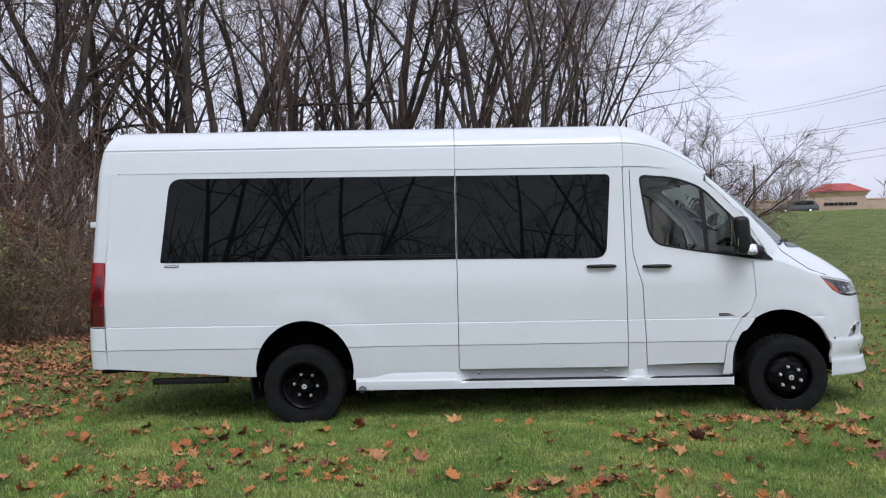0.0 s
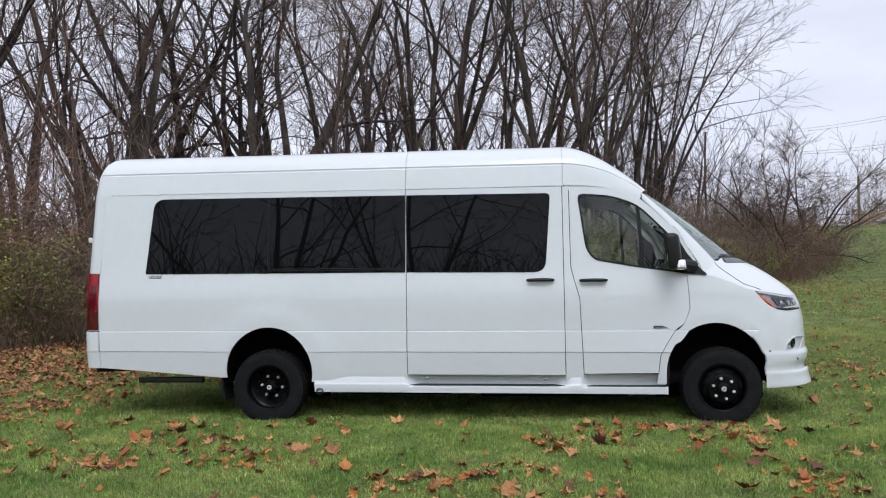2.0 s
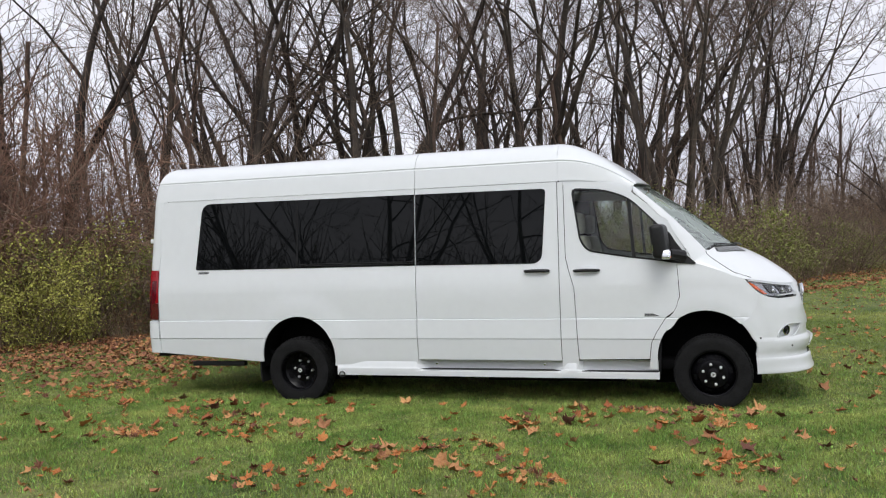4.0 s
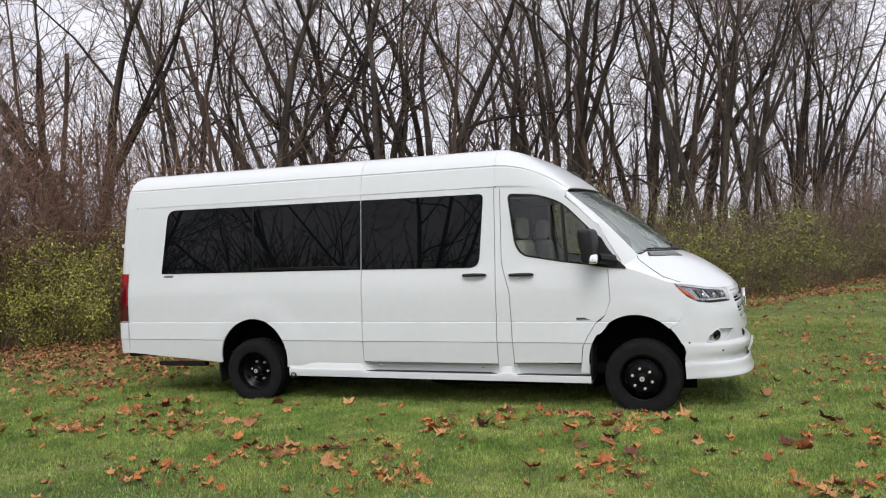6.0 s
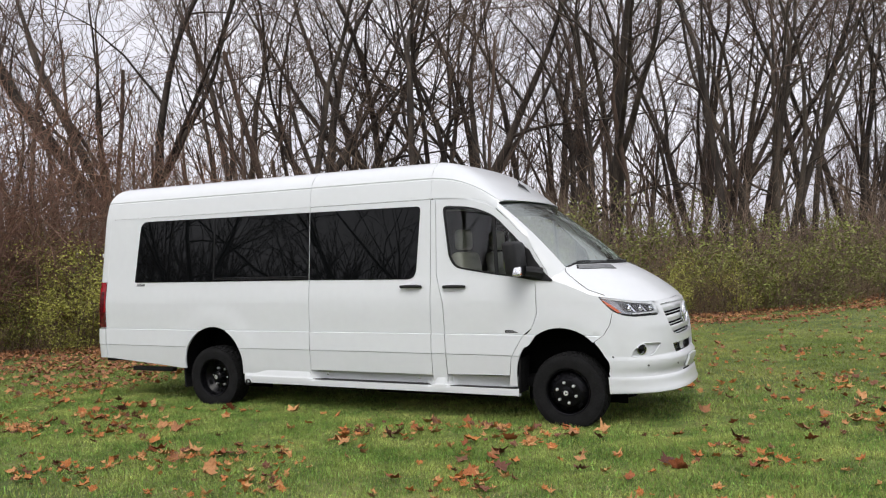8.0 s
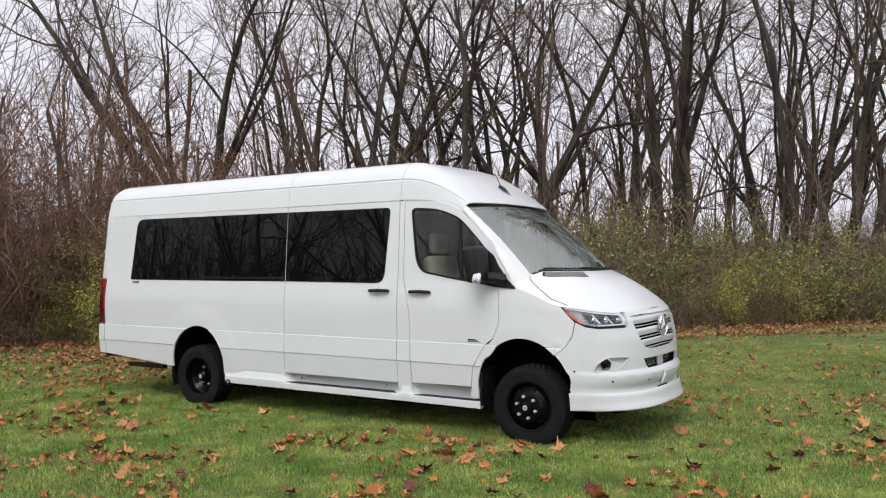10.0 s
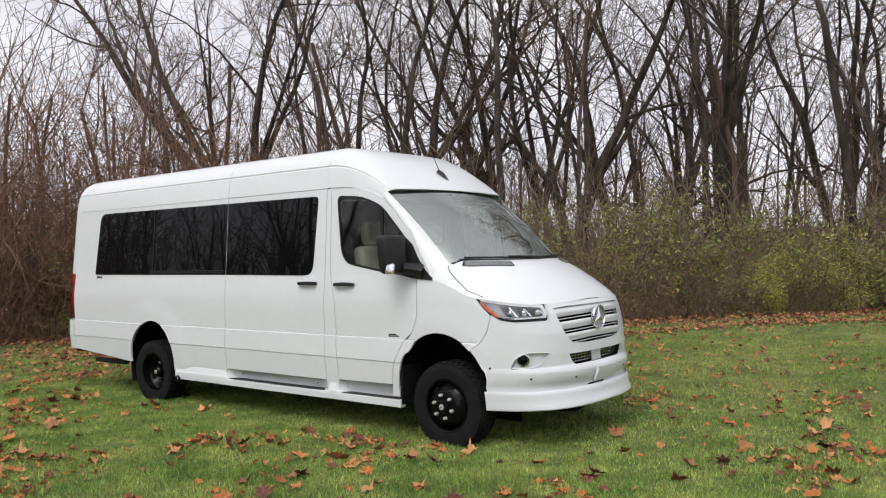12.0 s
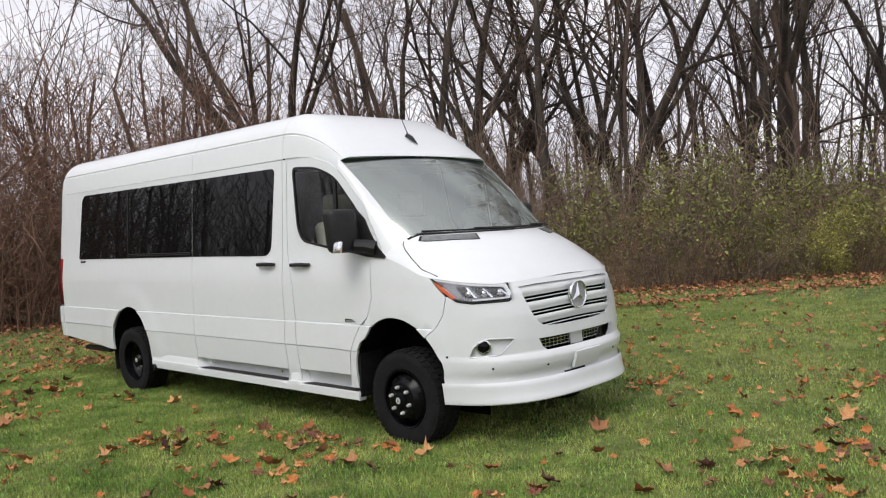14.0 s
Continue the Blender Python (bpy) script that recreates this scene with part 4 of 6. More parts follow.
for x, w in ((-3.72, 0.12), (-3.0, 0.05)):
    part("roof_fitting", box(x - w, x + w, 0.0, 0.25, 2.695, 2.73, 0.01), TRIM, van)

# ---------------------------------------------------------------- cab
part("cab_floor", box(0.72, 1.60, -0.86, 0.86, 0.60, 0.64, 0.01), CABIN, van)
part("bulkhead", box(0.60, 0.66, -0.86, 0.86, 0.62, 2.22, 0.01), CABIN, van)
part("headliner", solid(grid(lambda u, v: Vector((0.66 + 0.86 * u, (-0.82 + 1.64 * v) * (1 - 0.03 * u), 2.20 - 0.03 * u - 0.05 * (2 * v - 1) ** 2)), 8, 12), 0.01), HEADLINER, van)
dash = grid(lambda u, v: Vector((2.42 - 0.62 * v - 0.33 * abs(2 * u - 1) ** 2.3 * (1 - v), -0.84 + 1.68 * u, 1.505 - 0.03 * v - 0.50 * max(0, (v - 0.7) / 0.3) ** 2)), 24, 12)
part("dashboard", dash, CABIN, van)
for y in (-0.45, 0.45):
    seat = part("front_seat", box(1.02, 1.52, y - 0.26, y + 0.26, 0.98, 1.14, 0.06, 3), CREAM, van, "cream leather front seat")
    bm = box(0.92, 1.07, y - 0.25, y + 0.25, 1.10, 1.72, 0.06, 3)
    bmesh.ops.rotate(bm, verts=bm.verts, cent=(1.0, y, 1.1), matrix=Matrix.Rotation(radians(-10), 3, "Y"))
    part("backrest", bm, CREAM, seat)
    bm = box(0.83, 0.94, y - 0.14, y + 0.14, 1.73, 1.95, 0.045, 3)
    part("headrest", bm, CREAM, seat)
    part("armrest", box(1.02, 1.36, y - 0.31, y - 0.265, 1.30, 1.36, 0.015), CREAM, seat)
    part("seat_base", box(1.05, 1.48, y - 0.2, y + 0.2, 0.62, 0.99, 0.02), CABIN, seat)
sw = lathe([(0.185, -0.012), (0.197, 0.0), (0.185, 0.012), (0.173, 0.0), (0.185, -0.012)], 28)
bmesh.ops.transform(sw, matrix=Matrix.Translation((1.72, 0.45, 1.40)) @ Matrix.Rotation(radians(62), 4, "Y") @ Matrix.Rotation(radians(90), 4, "X"), verts=sw.verts)
wheel_ob = part("steering_wheel", sw, TRIM, van)
part("steering_column", tube([(1.72, 0.45, 1.40), (2.0, 0.45, 1.26)], 0.05, 10), TRIM, van)
for side in (-1, 1):
    part("sun_visor", box(1.32, 1.50, side * 0.42 - 0.2, side * 0.42 + 0.2, 2.12, 2.15, 0.01), HEADLINER, van)


# ---------------------------------------------------------------- ground
EDGE_X = [-40, -20, -16, -13, -11, -8, -2, 1.5, 5.8, 9.3, 14, 17.5, 22, 30]
EDGE_Y = [-60, -30, -12, -3, 2.2, 5.9, 9.6, 14.0, 20.0, 26.0, 36.0, 46.0, 75.0, 140.0]


def edge_y(x):
    return np.interp(x, EDGE_X, EDGE_Y)


def ground_z(x, y):
    """The lawn: nearly level round the van, a low swell before it, and the grassy rise to the road."""
    x, y = np.asarray(x, dtype=float), np.asarray(y, dtype=float)
    z = 0.030 + 0.068 * smooth(-1.05, -1.9, y) * smooth(-9.5, -5.0, y) + 0.03 * smooth(-2.2, -3.8, y) * smooth(-9.5, -6.0, y)
    z = z + 0.045 * smooth(3.0, 4.6, x) * smooth(-2.5, -1.0, y) * smooth(9.0, 6.0, x)
    r = 0.43 * x + 0.90 * y
    z = z + 3.75 * smooth(14.0, 84.0, r) ** 1.15
    far = smooth(6.0, 14.0, np.hypot(x, y))
    z = z + far * (0.05 * np.sin(x * 0.31 + 1.3) * np.sin(y * 0.27) + 0.03 * np.sin(x * 0.9) * np.sin(y * 0.75 + 0.6))
    return z


GRASS_SOIL = mat("lawn_soil", (0.080, 0.122, 0.024), 0.95, vary=0.3, vscale=1.6, bump=0.8, bscale=40, second=(0.125, 0.140, 0.040), coords="Object")
LITTER = mat("leaf_litter_soil", (0.12, 0.062, 0.036), 0.95, vary=0.35, vscale=2.5, bump=0.9, bscale=30, second=(0.07, 0.05, 0.035))
GRASS_FAR = mat("far_grass_blade", (0.205, 0.268, 0.047), 0.6, vary=0.25, vscale=0.6, island=0.4, second=(0.28, 0.29, 0.075))
GRASS = mat("grass_blade", (0.188, 0.298, 0.046), 0.6, vary=0.36, vscale=2.6, island=0.7, second=(0.33, 0.35, 0.095))
LEAF_STUFF = mat("dry_leaf_litter", (0.30, 0.120, 0.058), 0.75, vary=0.2, vscale=8, island=0.5)
SHRUB_LEAF = mat("shrub_leaf", (0.185, 0.190, 0.045), 0.7, vary=0.2, vscale=2, island=0.45)
BRUSH = mat("brush_stem", (0.17, 0.118, 0.088), 0.95, vary=0.2, vscale=1.0, obj=0.3)

lin = np.concatenate((-np.geomspace(900, 12, 60), np.linspace(-11.5, 14.5, 120), np.geomspace(15, 900, 75)))
liy = np.concatenate((-np.geomspace(900, 12, 45), np.linspace(-11.5, 14.5, 120), np.geomspace(15, 1200, 95)))
gx, gy = np.meshgrid(lin, liy, indexing="ij")
gz = ground_z(gx, gy)
idx = np.arange(gx.size).reshape(gx.shape)
quads = np.stack((idx[:-1, :-1], idx[1:, :-1], idx[1:, 1:], idx[:-1, 1:]), -1).reshape(-1, 4)
me = np_mesh("ground", np.stack((gx, gy, gz), -1).reshape(-1, 3), quads, GRASS_SOIL, True)
me.materials.append(LITTER)
cx, cy = gx[:-1, :-1].ravel() + 0.07, gy[:-1, :-1].ravel() + 0.07
ragged = 0.5 * np.sin(cx * 1.7) + 0.35 * np.sin(cy * 2.9 + cx) + 0.3 * np.sin(cx * 5.3 + cy * 3.1)
me.polygons.foreach_set("material_index", (cy > edge_y(cx) + ragged).astype(np.int32))
ground = tagged(new("ground", me), "green autumn lawn rising to a distant road, brown leaf litter under the trees", "lawn", kind="structure")


# ---------------------------------------------------------------- bare trees
class Wood:
    """Collects tapered tubes and turns them into one mesh."""

    def __init__(self):
        self.v, self.f, self.n = [], [], 0

    def add(self, pts, rad, sides):
        pts = np.asarray(pts)
        d = np.gradient(pts, axis=0)
        d /= np.linalg.norm(d, axis=1)[:, None] + 1e-9
        a = np.cross(d, (0.37, 0.21, 0.11) if abs(d[0, 2]) > 0.8 else (0.1, 0.2, 0.97))
        a /= np.linalg.norm(a, axis=1)[:, None] + 1e-9
        b = np.cross(d, a)
        ang = 2 * np.pi * np.arange(sides) / sides
        ring = pts[:, None, :] + np.asarray(rad)[:, None, None] * (np.cos(ang)[None, :, None] * a[:, None, :] + np.sin(ang)[None, :, None] * b[:, None, :])
        k = len(pts)
        self.v.append(ring.reshape(-1, 3))
        i = np.arange(k - 1)[:, None] * sides
        j = np.arange(sides)[None, :]
        q = np.stack((i + j, i + (j + 1) % sides, i + sides + (j + 1) % sides, i + sides + j), -1).reshape(-1, 4) + self.n
        self.f.append(q)
        self.n += k * sides

    def mesh(self, name, material):
        return np_mesh(name, np.concatenate(self.v), np.concatenate(self.f), material, True)


def limb(rng, p, d, length, r0, r1, segs, wander, lift, bend=(0.0, 0.0, 0.0)):
    """Points and radii of a crooked limb that turns upwards by lift."""
    pts, rad = [np.array(p, dtype=float)], [r0]
    d = np.array(d, dtype=float)
    for i in range(segs):
        d = d + rng.normal(0, wander, 3) + np.array((bend[0], bend[1], bend[2] + lift))
        d /= np.linalg.norm(d)
        pts.append(pts[-1] + d * length / segs)
        rad.append(r0 + (r1 - r0) * ((i + 1) / segs) ** 0.8)
    return np.array(pts), rad, d


def turned(rng, d, angle):
    d = d / np.linalg.norm(d)
    a = np.cross(d, rng.normal(0, 1, 3))
    a /= np.linalg.norm(a) + 1e-9
    return d * math.cos(angle) + a * math.sin(angle)


def grow(seed, height, r, stems=((0.0, 0.0),), fork=0.3, spread=0.3, forks=3, sides=8, twigs=4, wide=1.0, boughs=(), rise=0.035):
    """A bare broadleaved tree with rising limbs: (trunk, crown). stems: the lean of each; boughs: (height, direction, length, droop)."""
    rng = np.random.default_rng(seed)
    trunk, crown = Wood(), Wood()

    def spot(pts, rr, t):
        k = t * (len(pts) - 1)
        i = min(int(k), len(pts) - 2)
        return pts[i] + (pts[i + 1] - pts[i]) * (k - i), rr[i] + (rr[i + 1] - rr[i]) * (k - i), pts[i + 1] - pts[i]

    def spray(pts, rr, length, n, level):
        for i in range(n):
            t = rng.uniform(0.12, 1.0) if level > 2 else (i + rng.uniform(0.1, 1.0)) / n * 0.82 + 0.16
            q, rq, d = spot(pts, rr, t)
            ang = rng.uniform(0.5, 1.15) * wide if level == 2 else rng.uniform(0.35, 0.95)
            if level == 4:
                w, wr, dd = limb(rng, q, turned(rng, d, ang), rng.uniform(0.35, 1.1), 0.008, 0.0045, 2, 0.14, 0.05)
                crown.add(w, wr, 3)
                continue
            ln = length * (rng.uniform(0.30, 0.52) * (1.2 - 0.65 * t) if level == 2 else rng.uniform(0.32, 0.6))
            rad = max(0.012, min(rq * 0.52, 0.075)) if level == 2 else max(0.008, rq * 0.55)
            w, wr, dd = limb(rng, q, turned(rng, d, ang), ln, rad, 0.008, 8 if level == 2 else 4, 0.13 if level == 2 else 0.15, rise, rng.normal(0, 0.045, 3))
            (trunk if level == 2 and rad > 0.03 else crown).add(w, wr, 5 if level == 2 else 3)
            spray(w, wr, ln, 6 if level == 2 else twigs, level + 1)

    for n, lean in enumerate(stems):
        off = np.array((lean[0], lean[1], 0.0)) * (1.2 * r) if len(stems) > 1 else np.zeros(3)
        d0 = np.array((lean[0], lean[1], 1.0))
        d0 /= np.linalg.norm(d0)
        h0 = height * fork * rng.uniform(0.85, 1.15)
        r0 = r * (1.0 if n == 0 else rng.uniform(0.6, 0.95))
        pts, rr, dd = limb(rng, off + np.array((0, 0, -0.4)), d0, h0, r0 * 1.12, r0 * 0.85, 8, 0.030, 0.006, rng.normal(0, 0.012, 3))
        rr[0] = r0 * 1.6
        trunk.add(pts, rr, 9)
        spray(pts[4:], rr[4:], height * 0.35, 2, 2)
        for k in range(forks):
            up = turned(rng, dd, spread * (0.25 if k == 0 else rng.uniform(0.6, 1.25)))
            ln = (height - h0) * rng.uniform(0.8, 1.05)
            rk = r0 * (0.74 if k == 0 else rng.uniform(0.46, 0.68))
            q, qr, qd = limb(rng, pts[-1] - dd * 0.04, up, ln, rk, 0.012, 12, 0.075, 0.018, rng.normal(0, 0.020, 3))
            trunk.add(q, qr, 7)
            spray(q, qr, ln, sides, 2)
    for z, way, ln, droop in boughs:
        q, qr, qd = limb(rng, (way[0] * 0.1, way[1] * 0.1, z), (way[0], way[1], way[2]), ln, r * 0.55, 0.02, 9, 0.07, droop)
        trunk.add(q, qr, 6)
        spray(q, qr, ln, 6, 3)
    return trunk, crown


def tree_thing(kind, seed, **k):
    t, c = grow(seed, **k)
    ob = new(kind)
    a, b = new("trunk", t.mesh("trunk", BARK)), new("crown", c.mesh("crown", TWIG))
    a.parent = b.parent = ob
    return ob


KINDS = [
    tree_thing("bare_tree", 11, height=17, r=0.24, fork=0.34, spread=0.34, forks=3),
    tree_thing("bare_tree", 12, height=18, r=0.25, stems=((0.10, 0.03), (-0.16, 0.02)), fork=0.22, spread=0.34, forks=3),
    tree_thing("bare_tree", 13, height=16, r=0.12, fork=0.46, spread=0.22, forks=2, sides=7),
    tree_thing("bare_tree", 14, height=16, r=0.15, stems=((0.02, 0.0), (0.20, 0.06), (-0.17, 0.05), (0.33, -0.05), (0.10, -0.15)), fork=0.30, spread=0.24, forks=2, sides=7),
    tree_thing("bare_tree", 15, height=18, r=0.23, stems=((0.62, 0.0), (0.52, 0.10)), fork=0.50, spread=0.22, forks=2, sides=7),
    tree_thing("bare_tree", 16, height=12, r=0.075, fork=0.50, spread=0.25, forks=2, sides=6, twigs=3),
    tree_thing("bare_tree", 17, height=13, r=0.16, stems=((-0.10, 0.0),), fork=0.40, spread=0.60, forks=3, wide=1.35, boughs=((3.2, (-0.9, 0.1, 0.45), 6.0, 0.0), (4.2, (-0.8, -0.3, 0.6), 5.0, 0.02))),
    tree_thing("bare_tree", 18, height=16, r=0.26, fork=0.16, spread=0.85, forks=4, sides=8, twigs=4, wide=1.3, rise=0.0),
    tree_thing("bare_tree", 19, height=15, r=0.22, stems=((0.15, 0.0),), fork=0.20, spread=0.75, forks=4, sides=8, twigs=4, wide=1.3, rise=0.0),
    tree_thing("bare_tree", 20, height=15, r=0.19, stems=((0.16, 0.0),), fork=0.30, spread=0.40, forks=2, boughs=((1.6, (0.75, 0.25, 0.9), 6.5, -0.13), (2.6, (0.7, -0.3, 0.5), 4.5, -0.08), (2.2, (-0.8, 0.1, 0.25), 4.0, -0.02))),
]
LABELS = ["tall bare tree with dark bark and rising limbs", "large bare tree forking low into two heavy stems", "slender bare tree with upright branches",
          "bare tree with several stems from one foot", "bare tree with two long leaning trunks", "thin young bare tree among the others", "crooked bare tree with long sideways boughs",
          "broad bare tree standing across the lawn", "leaning bare tree standing across the lawn", "bare tree with a low arching bough"]
used = set()


def plant(kind, x, y, turn=0.0, size=1.0):
    m = pose(x, y, float(ground_z(x, y)), 0, 0, turn)
    if kind not in used:
        used.add(kind)
        ob = KINDS[kind]
        ob.matrix_world = m
        ob.scale = (size, size, size)
    else:
        keep = KINDS[kind].scale.copy()
        KINDS[kind].scale = (size, size, size)
        ob = copy_thing(KINDS[kind], m)
        KINDS[kind].scale = keep
    return tagged(ob, LABELS[kind], "tree", "trees of the wood")


# the trees that stand out, each at its place: kind, x, y, turn of its lean, size
PLACED = [(4, -17.4, 14.5, 223, 1.0), (6, -18.6, 13.2, 35, 1.0), (2, -15.9, 15.6, 60, 1.05), (2, -16.6, 16.8, 200, 1.0), (0, -13.8, 17.3, 30, 1.05), (1, -15.1, 20.6, 10, 1.0), (4, -14.4, 23.6, 190, 0.85),
          (1, -12.4, 22.0, 185, 1.15), (1, -9.8, 21.8, 20, 1.15), (2, -8.5, 25.7, 80, 1.1), (0, -8.1, 33.7, 100, 1.3), (0, -11.2, 28.4, 200, 1.1), (9, -6.0, 22.9, -8, 1.0), (3, -1.4, 28.6, 0, 1.25), 
          (3, 1.7, 24.2, 5, 1.1), (2, 2.8, 26.4, 20, 1.05), (3, 4.6, 31.0, 0, 1.05), (2, -5.4, 29.5, 100, 1.2), (2, -3.9, 24.0, 140, 1.05), (3, 5.8, 35.5, 340, 1.0), (0, 0.6, 33.5, 320, 1.1), (2, 3.0, 27.6, 200, 1.0), (0, -7.4, 27.0, 60, 1.0),
          (2, -19.8, 20.5, 20, 1.0), (5, -23.5, 11.5, 90, 1.0), (5, -25.0, 6.0, 30, 0.8)]
for p in PLACED:
    plant(*p)
rng = np.random.default_rng(5)
done = [(p[1], p[2]) for p in PLACED]
while len(done) < 53:
    x = rng.choice([rng.uniform(-32, 8), rng.uniform(-24, -3)])
    y = float(edge_y(x)) + 7.0 + rng.uniform(0, 1) * 26
    west = math.atan2(x - 6.6, y + 5.7) < radians(-55)
    if west or (x + 0.88) / (y + 8.36) > 0.14 or y > 62 or y < -2 or any(math.hypot(x - a, y - b) < 1.8 for a, b in done):
        continue
    done.append((x, y))
    kind = int(rng.choice([2, 5, 5, 0, 2, 5]))
    plant(kind, x, y, rng.uniform(0, 360), rng.uniform(0.8, 1.1))


# deep wood: many thin stems, one mass
far_wood = Wood()
rng = np.random.default_rng(8)
for i in range(190):
    x = rng.choice([rng.uniform(-60, 15), rng.uniform(-40, -4)])
    y = float(edge_y(x)) + rng.uniform(6, 55)
    if y < -25 or y > 110:
        continue
    g = float(ground_z(x, y))
    h, r = rng.uniform(8, 15), rng.uniform(0.05, 0.12)
    pts, rr, dd = limb(rng, (x, y, g - 0.2), (rng.normal(0, 0.08), rng.normal(0, 0.08), 1), h * 0.6, r, r * 0.6, 5, 0.05, 0.02)
    far_wood.add(pts, rr, 5)
    for k in range(8):
        i0 = rng.integers(1, 6)
        q, qr, qd = limb(rng, pts[i0], turned(rng, dd, rng.uniform(0.25, 0.8)), h * rng.uniform(0.2, 0.45), rr[i0] * 0.5, 0.010, 4, 0.10, 0.08)
        far_wood.add(q, qr, 3)
        for n in range(6):
            j0 = rng.integers(1, 5)
            w, wr, wd = limb(rng, q[j0], turned(rng, qd, rng.uniform(0.3, 0.9)), rng.uniform(0.8, 2.4), 0.014, 0.007, 2, 0.15, 0.06)
            far_wood.add(w, wr, 3)
tagged(new("far_wood", far_wood.mesh("far_wood", TWIG)), "dense grey-brown wood of bare trunks and twigs", "woodland", kind="stuff")


# thicket of saplings and briars under the trees
thicket = Wood()
rng = np.random.default_rng(12)
made = 0
while made < 4600:
    x = rng.uniform(-34, 17)
    y = float(edge_y(x)) + rng.uniform(0, 1) ** 1.2 * 26 + 0.8
    if y < -16 or y > 62:
        continue
    if y - edge_y(x) < 2.4 and (-12.5 < x < -7.5 or -4 < x < 5.5):
        continue
    left = smooth(-5, -11, x)
    h = rng.uniform(1.2, 3.9) + left * rng.uniform(0.0, 2.4)
    if y - edge_y(x) < 2.0:
        h *= 0.6
    made += 1
    pts, rr, dd = limb(rng, (x, y, float(ground_z(x, y)) - 0.1), (rng.normal(0, 0.22), rng.normal(0, 0.22), 1), h, rng.uniform(0.010, 0.026), 0.006, 4, 0.12, -0.02)
    thicket.add(pts, rr, 3)
    for k in range(5):
        q, qr, qd = limb(rng, pts[rng.integers(1, 5)], turned(rng, dd, rng.uniform(0.4, 1.2)), h * rng.uniform(0.15, 0.42), 0.010, 0.005, 2, 0.2, 0.0)
        thicket.add(q, qr, 3)
tagged(new("thicket", thicket.mesh("thicket", BRUSH)), "dense brown thicket of saplings and briars", "undergrowth", kind="stuff")


# ---------------------------------------------------------------- undergrowth
def brush_mesh(seed, height, width, stems, leaves=0, leaf_mat=None, stem_mat=None, girth=1.0):
    rng = np.random.default_rng(seed)
    w, tw, lv = Wood(), Wood(), []
    for i in range(stems):
        a, rr = rng.uniform(0, 6.28), width * math.sqrt(rng.uniform(0, 1)) * 0.6
        p = (rr * math.cos(a), rr * math.sin(a), -0.1)
        h = height * rng.uniform(0.45, 1.0)
        d = (math.cos(a) * rng.uniform(0, 0.7), math.sin(a) * rng.uniform(0, 0.7), 1)
        pts, rad, dd = limb(rng, p, d, h, girth * rng.uniform(0.008, 0.02), 0.004, 4, 0.16, -0.05)
        w.add(pts, rad, 3)
        lush = rng.choice([0.0, 0.3, 1.0, 1.7, 2.2])
        for k in range(6):
            i0 = rng.integers(0 if leaves > 12 else 1, 5)
            q, qr, qd = limb(rng, pts[i0], turned(rng, dd, rng.uniform(0.4, 1.2)), h * rng.uniform(0.15, 0.45), 0.007 * girth, 0.003 * girth, 2, 0.2, -0.02)
            tw.add(q, qr, 3)
            heart = q[rng.integers(1, 3)]
            for n in range(int(leaves * lush)):
                c = heart + rng.normal(0, 0.14, 3)
                lv.append(c)
            for n in range(2):
                u, ur, ud = limb(rng, q[rng.integers(1, 3)], turned(rng, qd, rng.uniform(0.4, 1.1)), h * rng.uniform(0.08, 0.2), 0.005 * girth, 0.003 * girth, 1, 0.2, 0)
                tw.add(u, ur, 3)
    stem = (w.mesh("canes", stem_mat or BRUSH), tw.mesh("twigs", stem_mat or BRUSH))
    leaf = None
    if lv:
        c = np.array(lv)
        n = len(c)
        a, b = rng.normal(0, 1, (n, 3)), rng.normal(0, 1, (n, 3))
        a /= np.linalg.norm(a, axis=1)[:, None]
        b -= a * np.sum(a * b, 1)[:, None]
        b /= np.linalg.norm(b, axis=1)[:, None]
        s = rng.uniform(0.014, 0.036, (n, 1))
        v = np.stack((c - a * s, c + b * s * 0.55, c + a * s, c - b * s * 0.55), 1).reshape(-1, 3)
        leaf = np_mesh("leaves", v, np.arange(4 * n).reshape(-1, 4), leaf_mat)
    return stem, leaf


def brush(name, seed, height, width, stems, leaves=0, leaf_mat=None, stem_mat=None, girth=1.0):
    s, l = brush_mesh(seed, height, width, stems, leaves, leaf_mat, stem_mat, girth)
    ob = new(name)
    for n, me in zip(("stem_tangle", "twig_tangle"), s):
        tagged(new(n, me), kind="stuff").parent = ob
    if l:
        tagged(new("leaf_mass", l), kind="stuff").parent = ob
    return ob


YELLOW_LEAF = mat("yellow_leaf", (0.37, 0.345, 0.080), 0.7, vary=0.2, vscale=2, island=0.45)
BRIAR = mat("briar_stem", (0.215, 0.118, 0.085), 0.9, vary=0.25, vscale=0.8, island=0.3)
BROWN_LEAF = mat("withered_leaf", (0.24, 0.125, 0.065), 0.8, vary=0.2, vscale=2, island=0.4)
SHRUBS = [brush("bare_shrub", 21, 2.2, 1.6, 34), brush("bare_shrub", 22, 2.8, 1.4, 32), brush("withered_shrub", 23, 2.0, 1.7, 36, 9, BROWN_LEAF),
          brush("green_shrub", 24, 2.0, 1.7, 44, 44, SHRUB_LEAF), brush("green_shrub", 25, 1.5, 1.6, 34, 5, SHRUB_LEAF),
          brush("tall_shrub", 26, 5.4, 2.6, 95, stem_mat=BRIAR, girth=1.5), brush("yellow_shrub", 27, 2.2, 1.7, 46, 48, YELLOW_LEAF)]
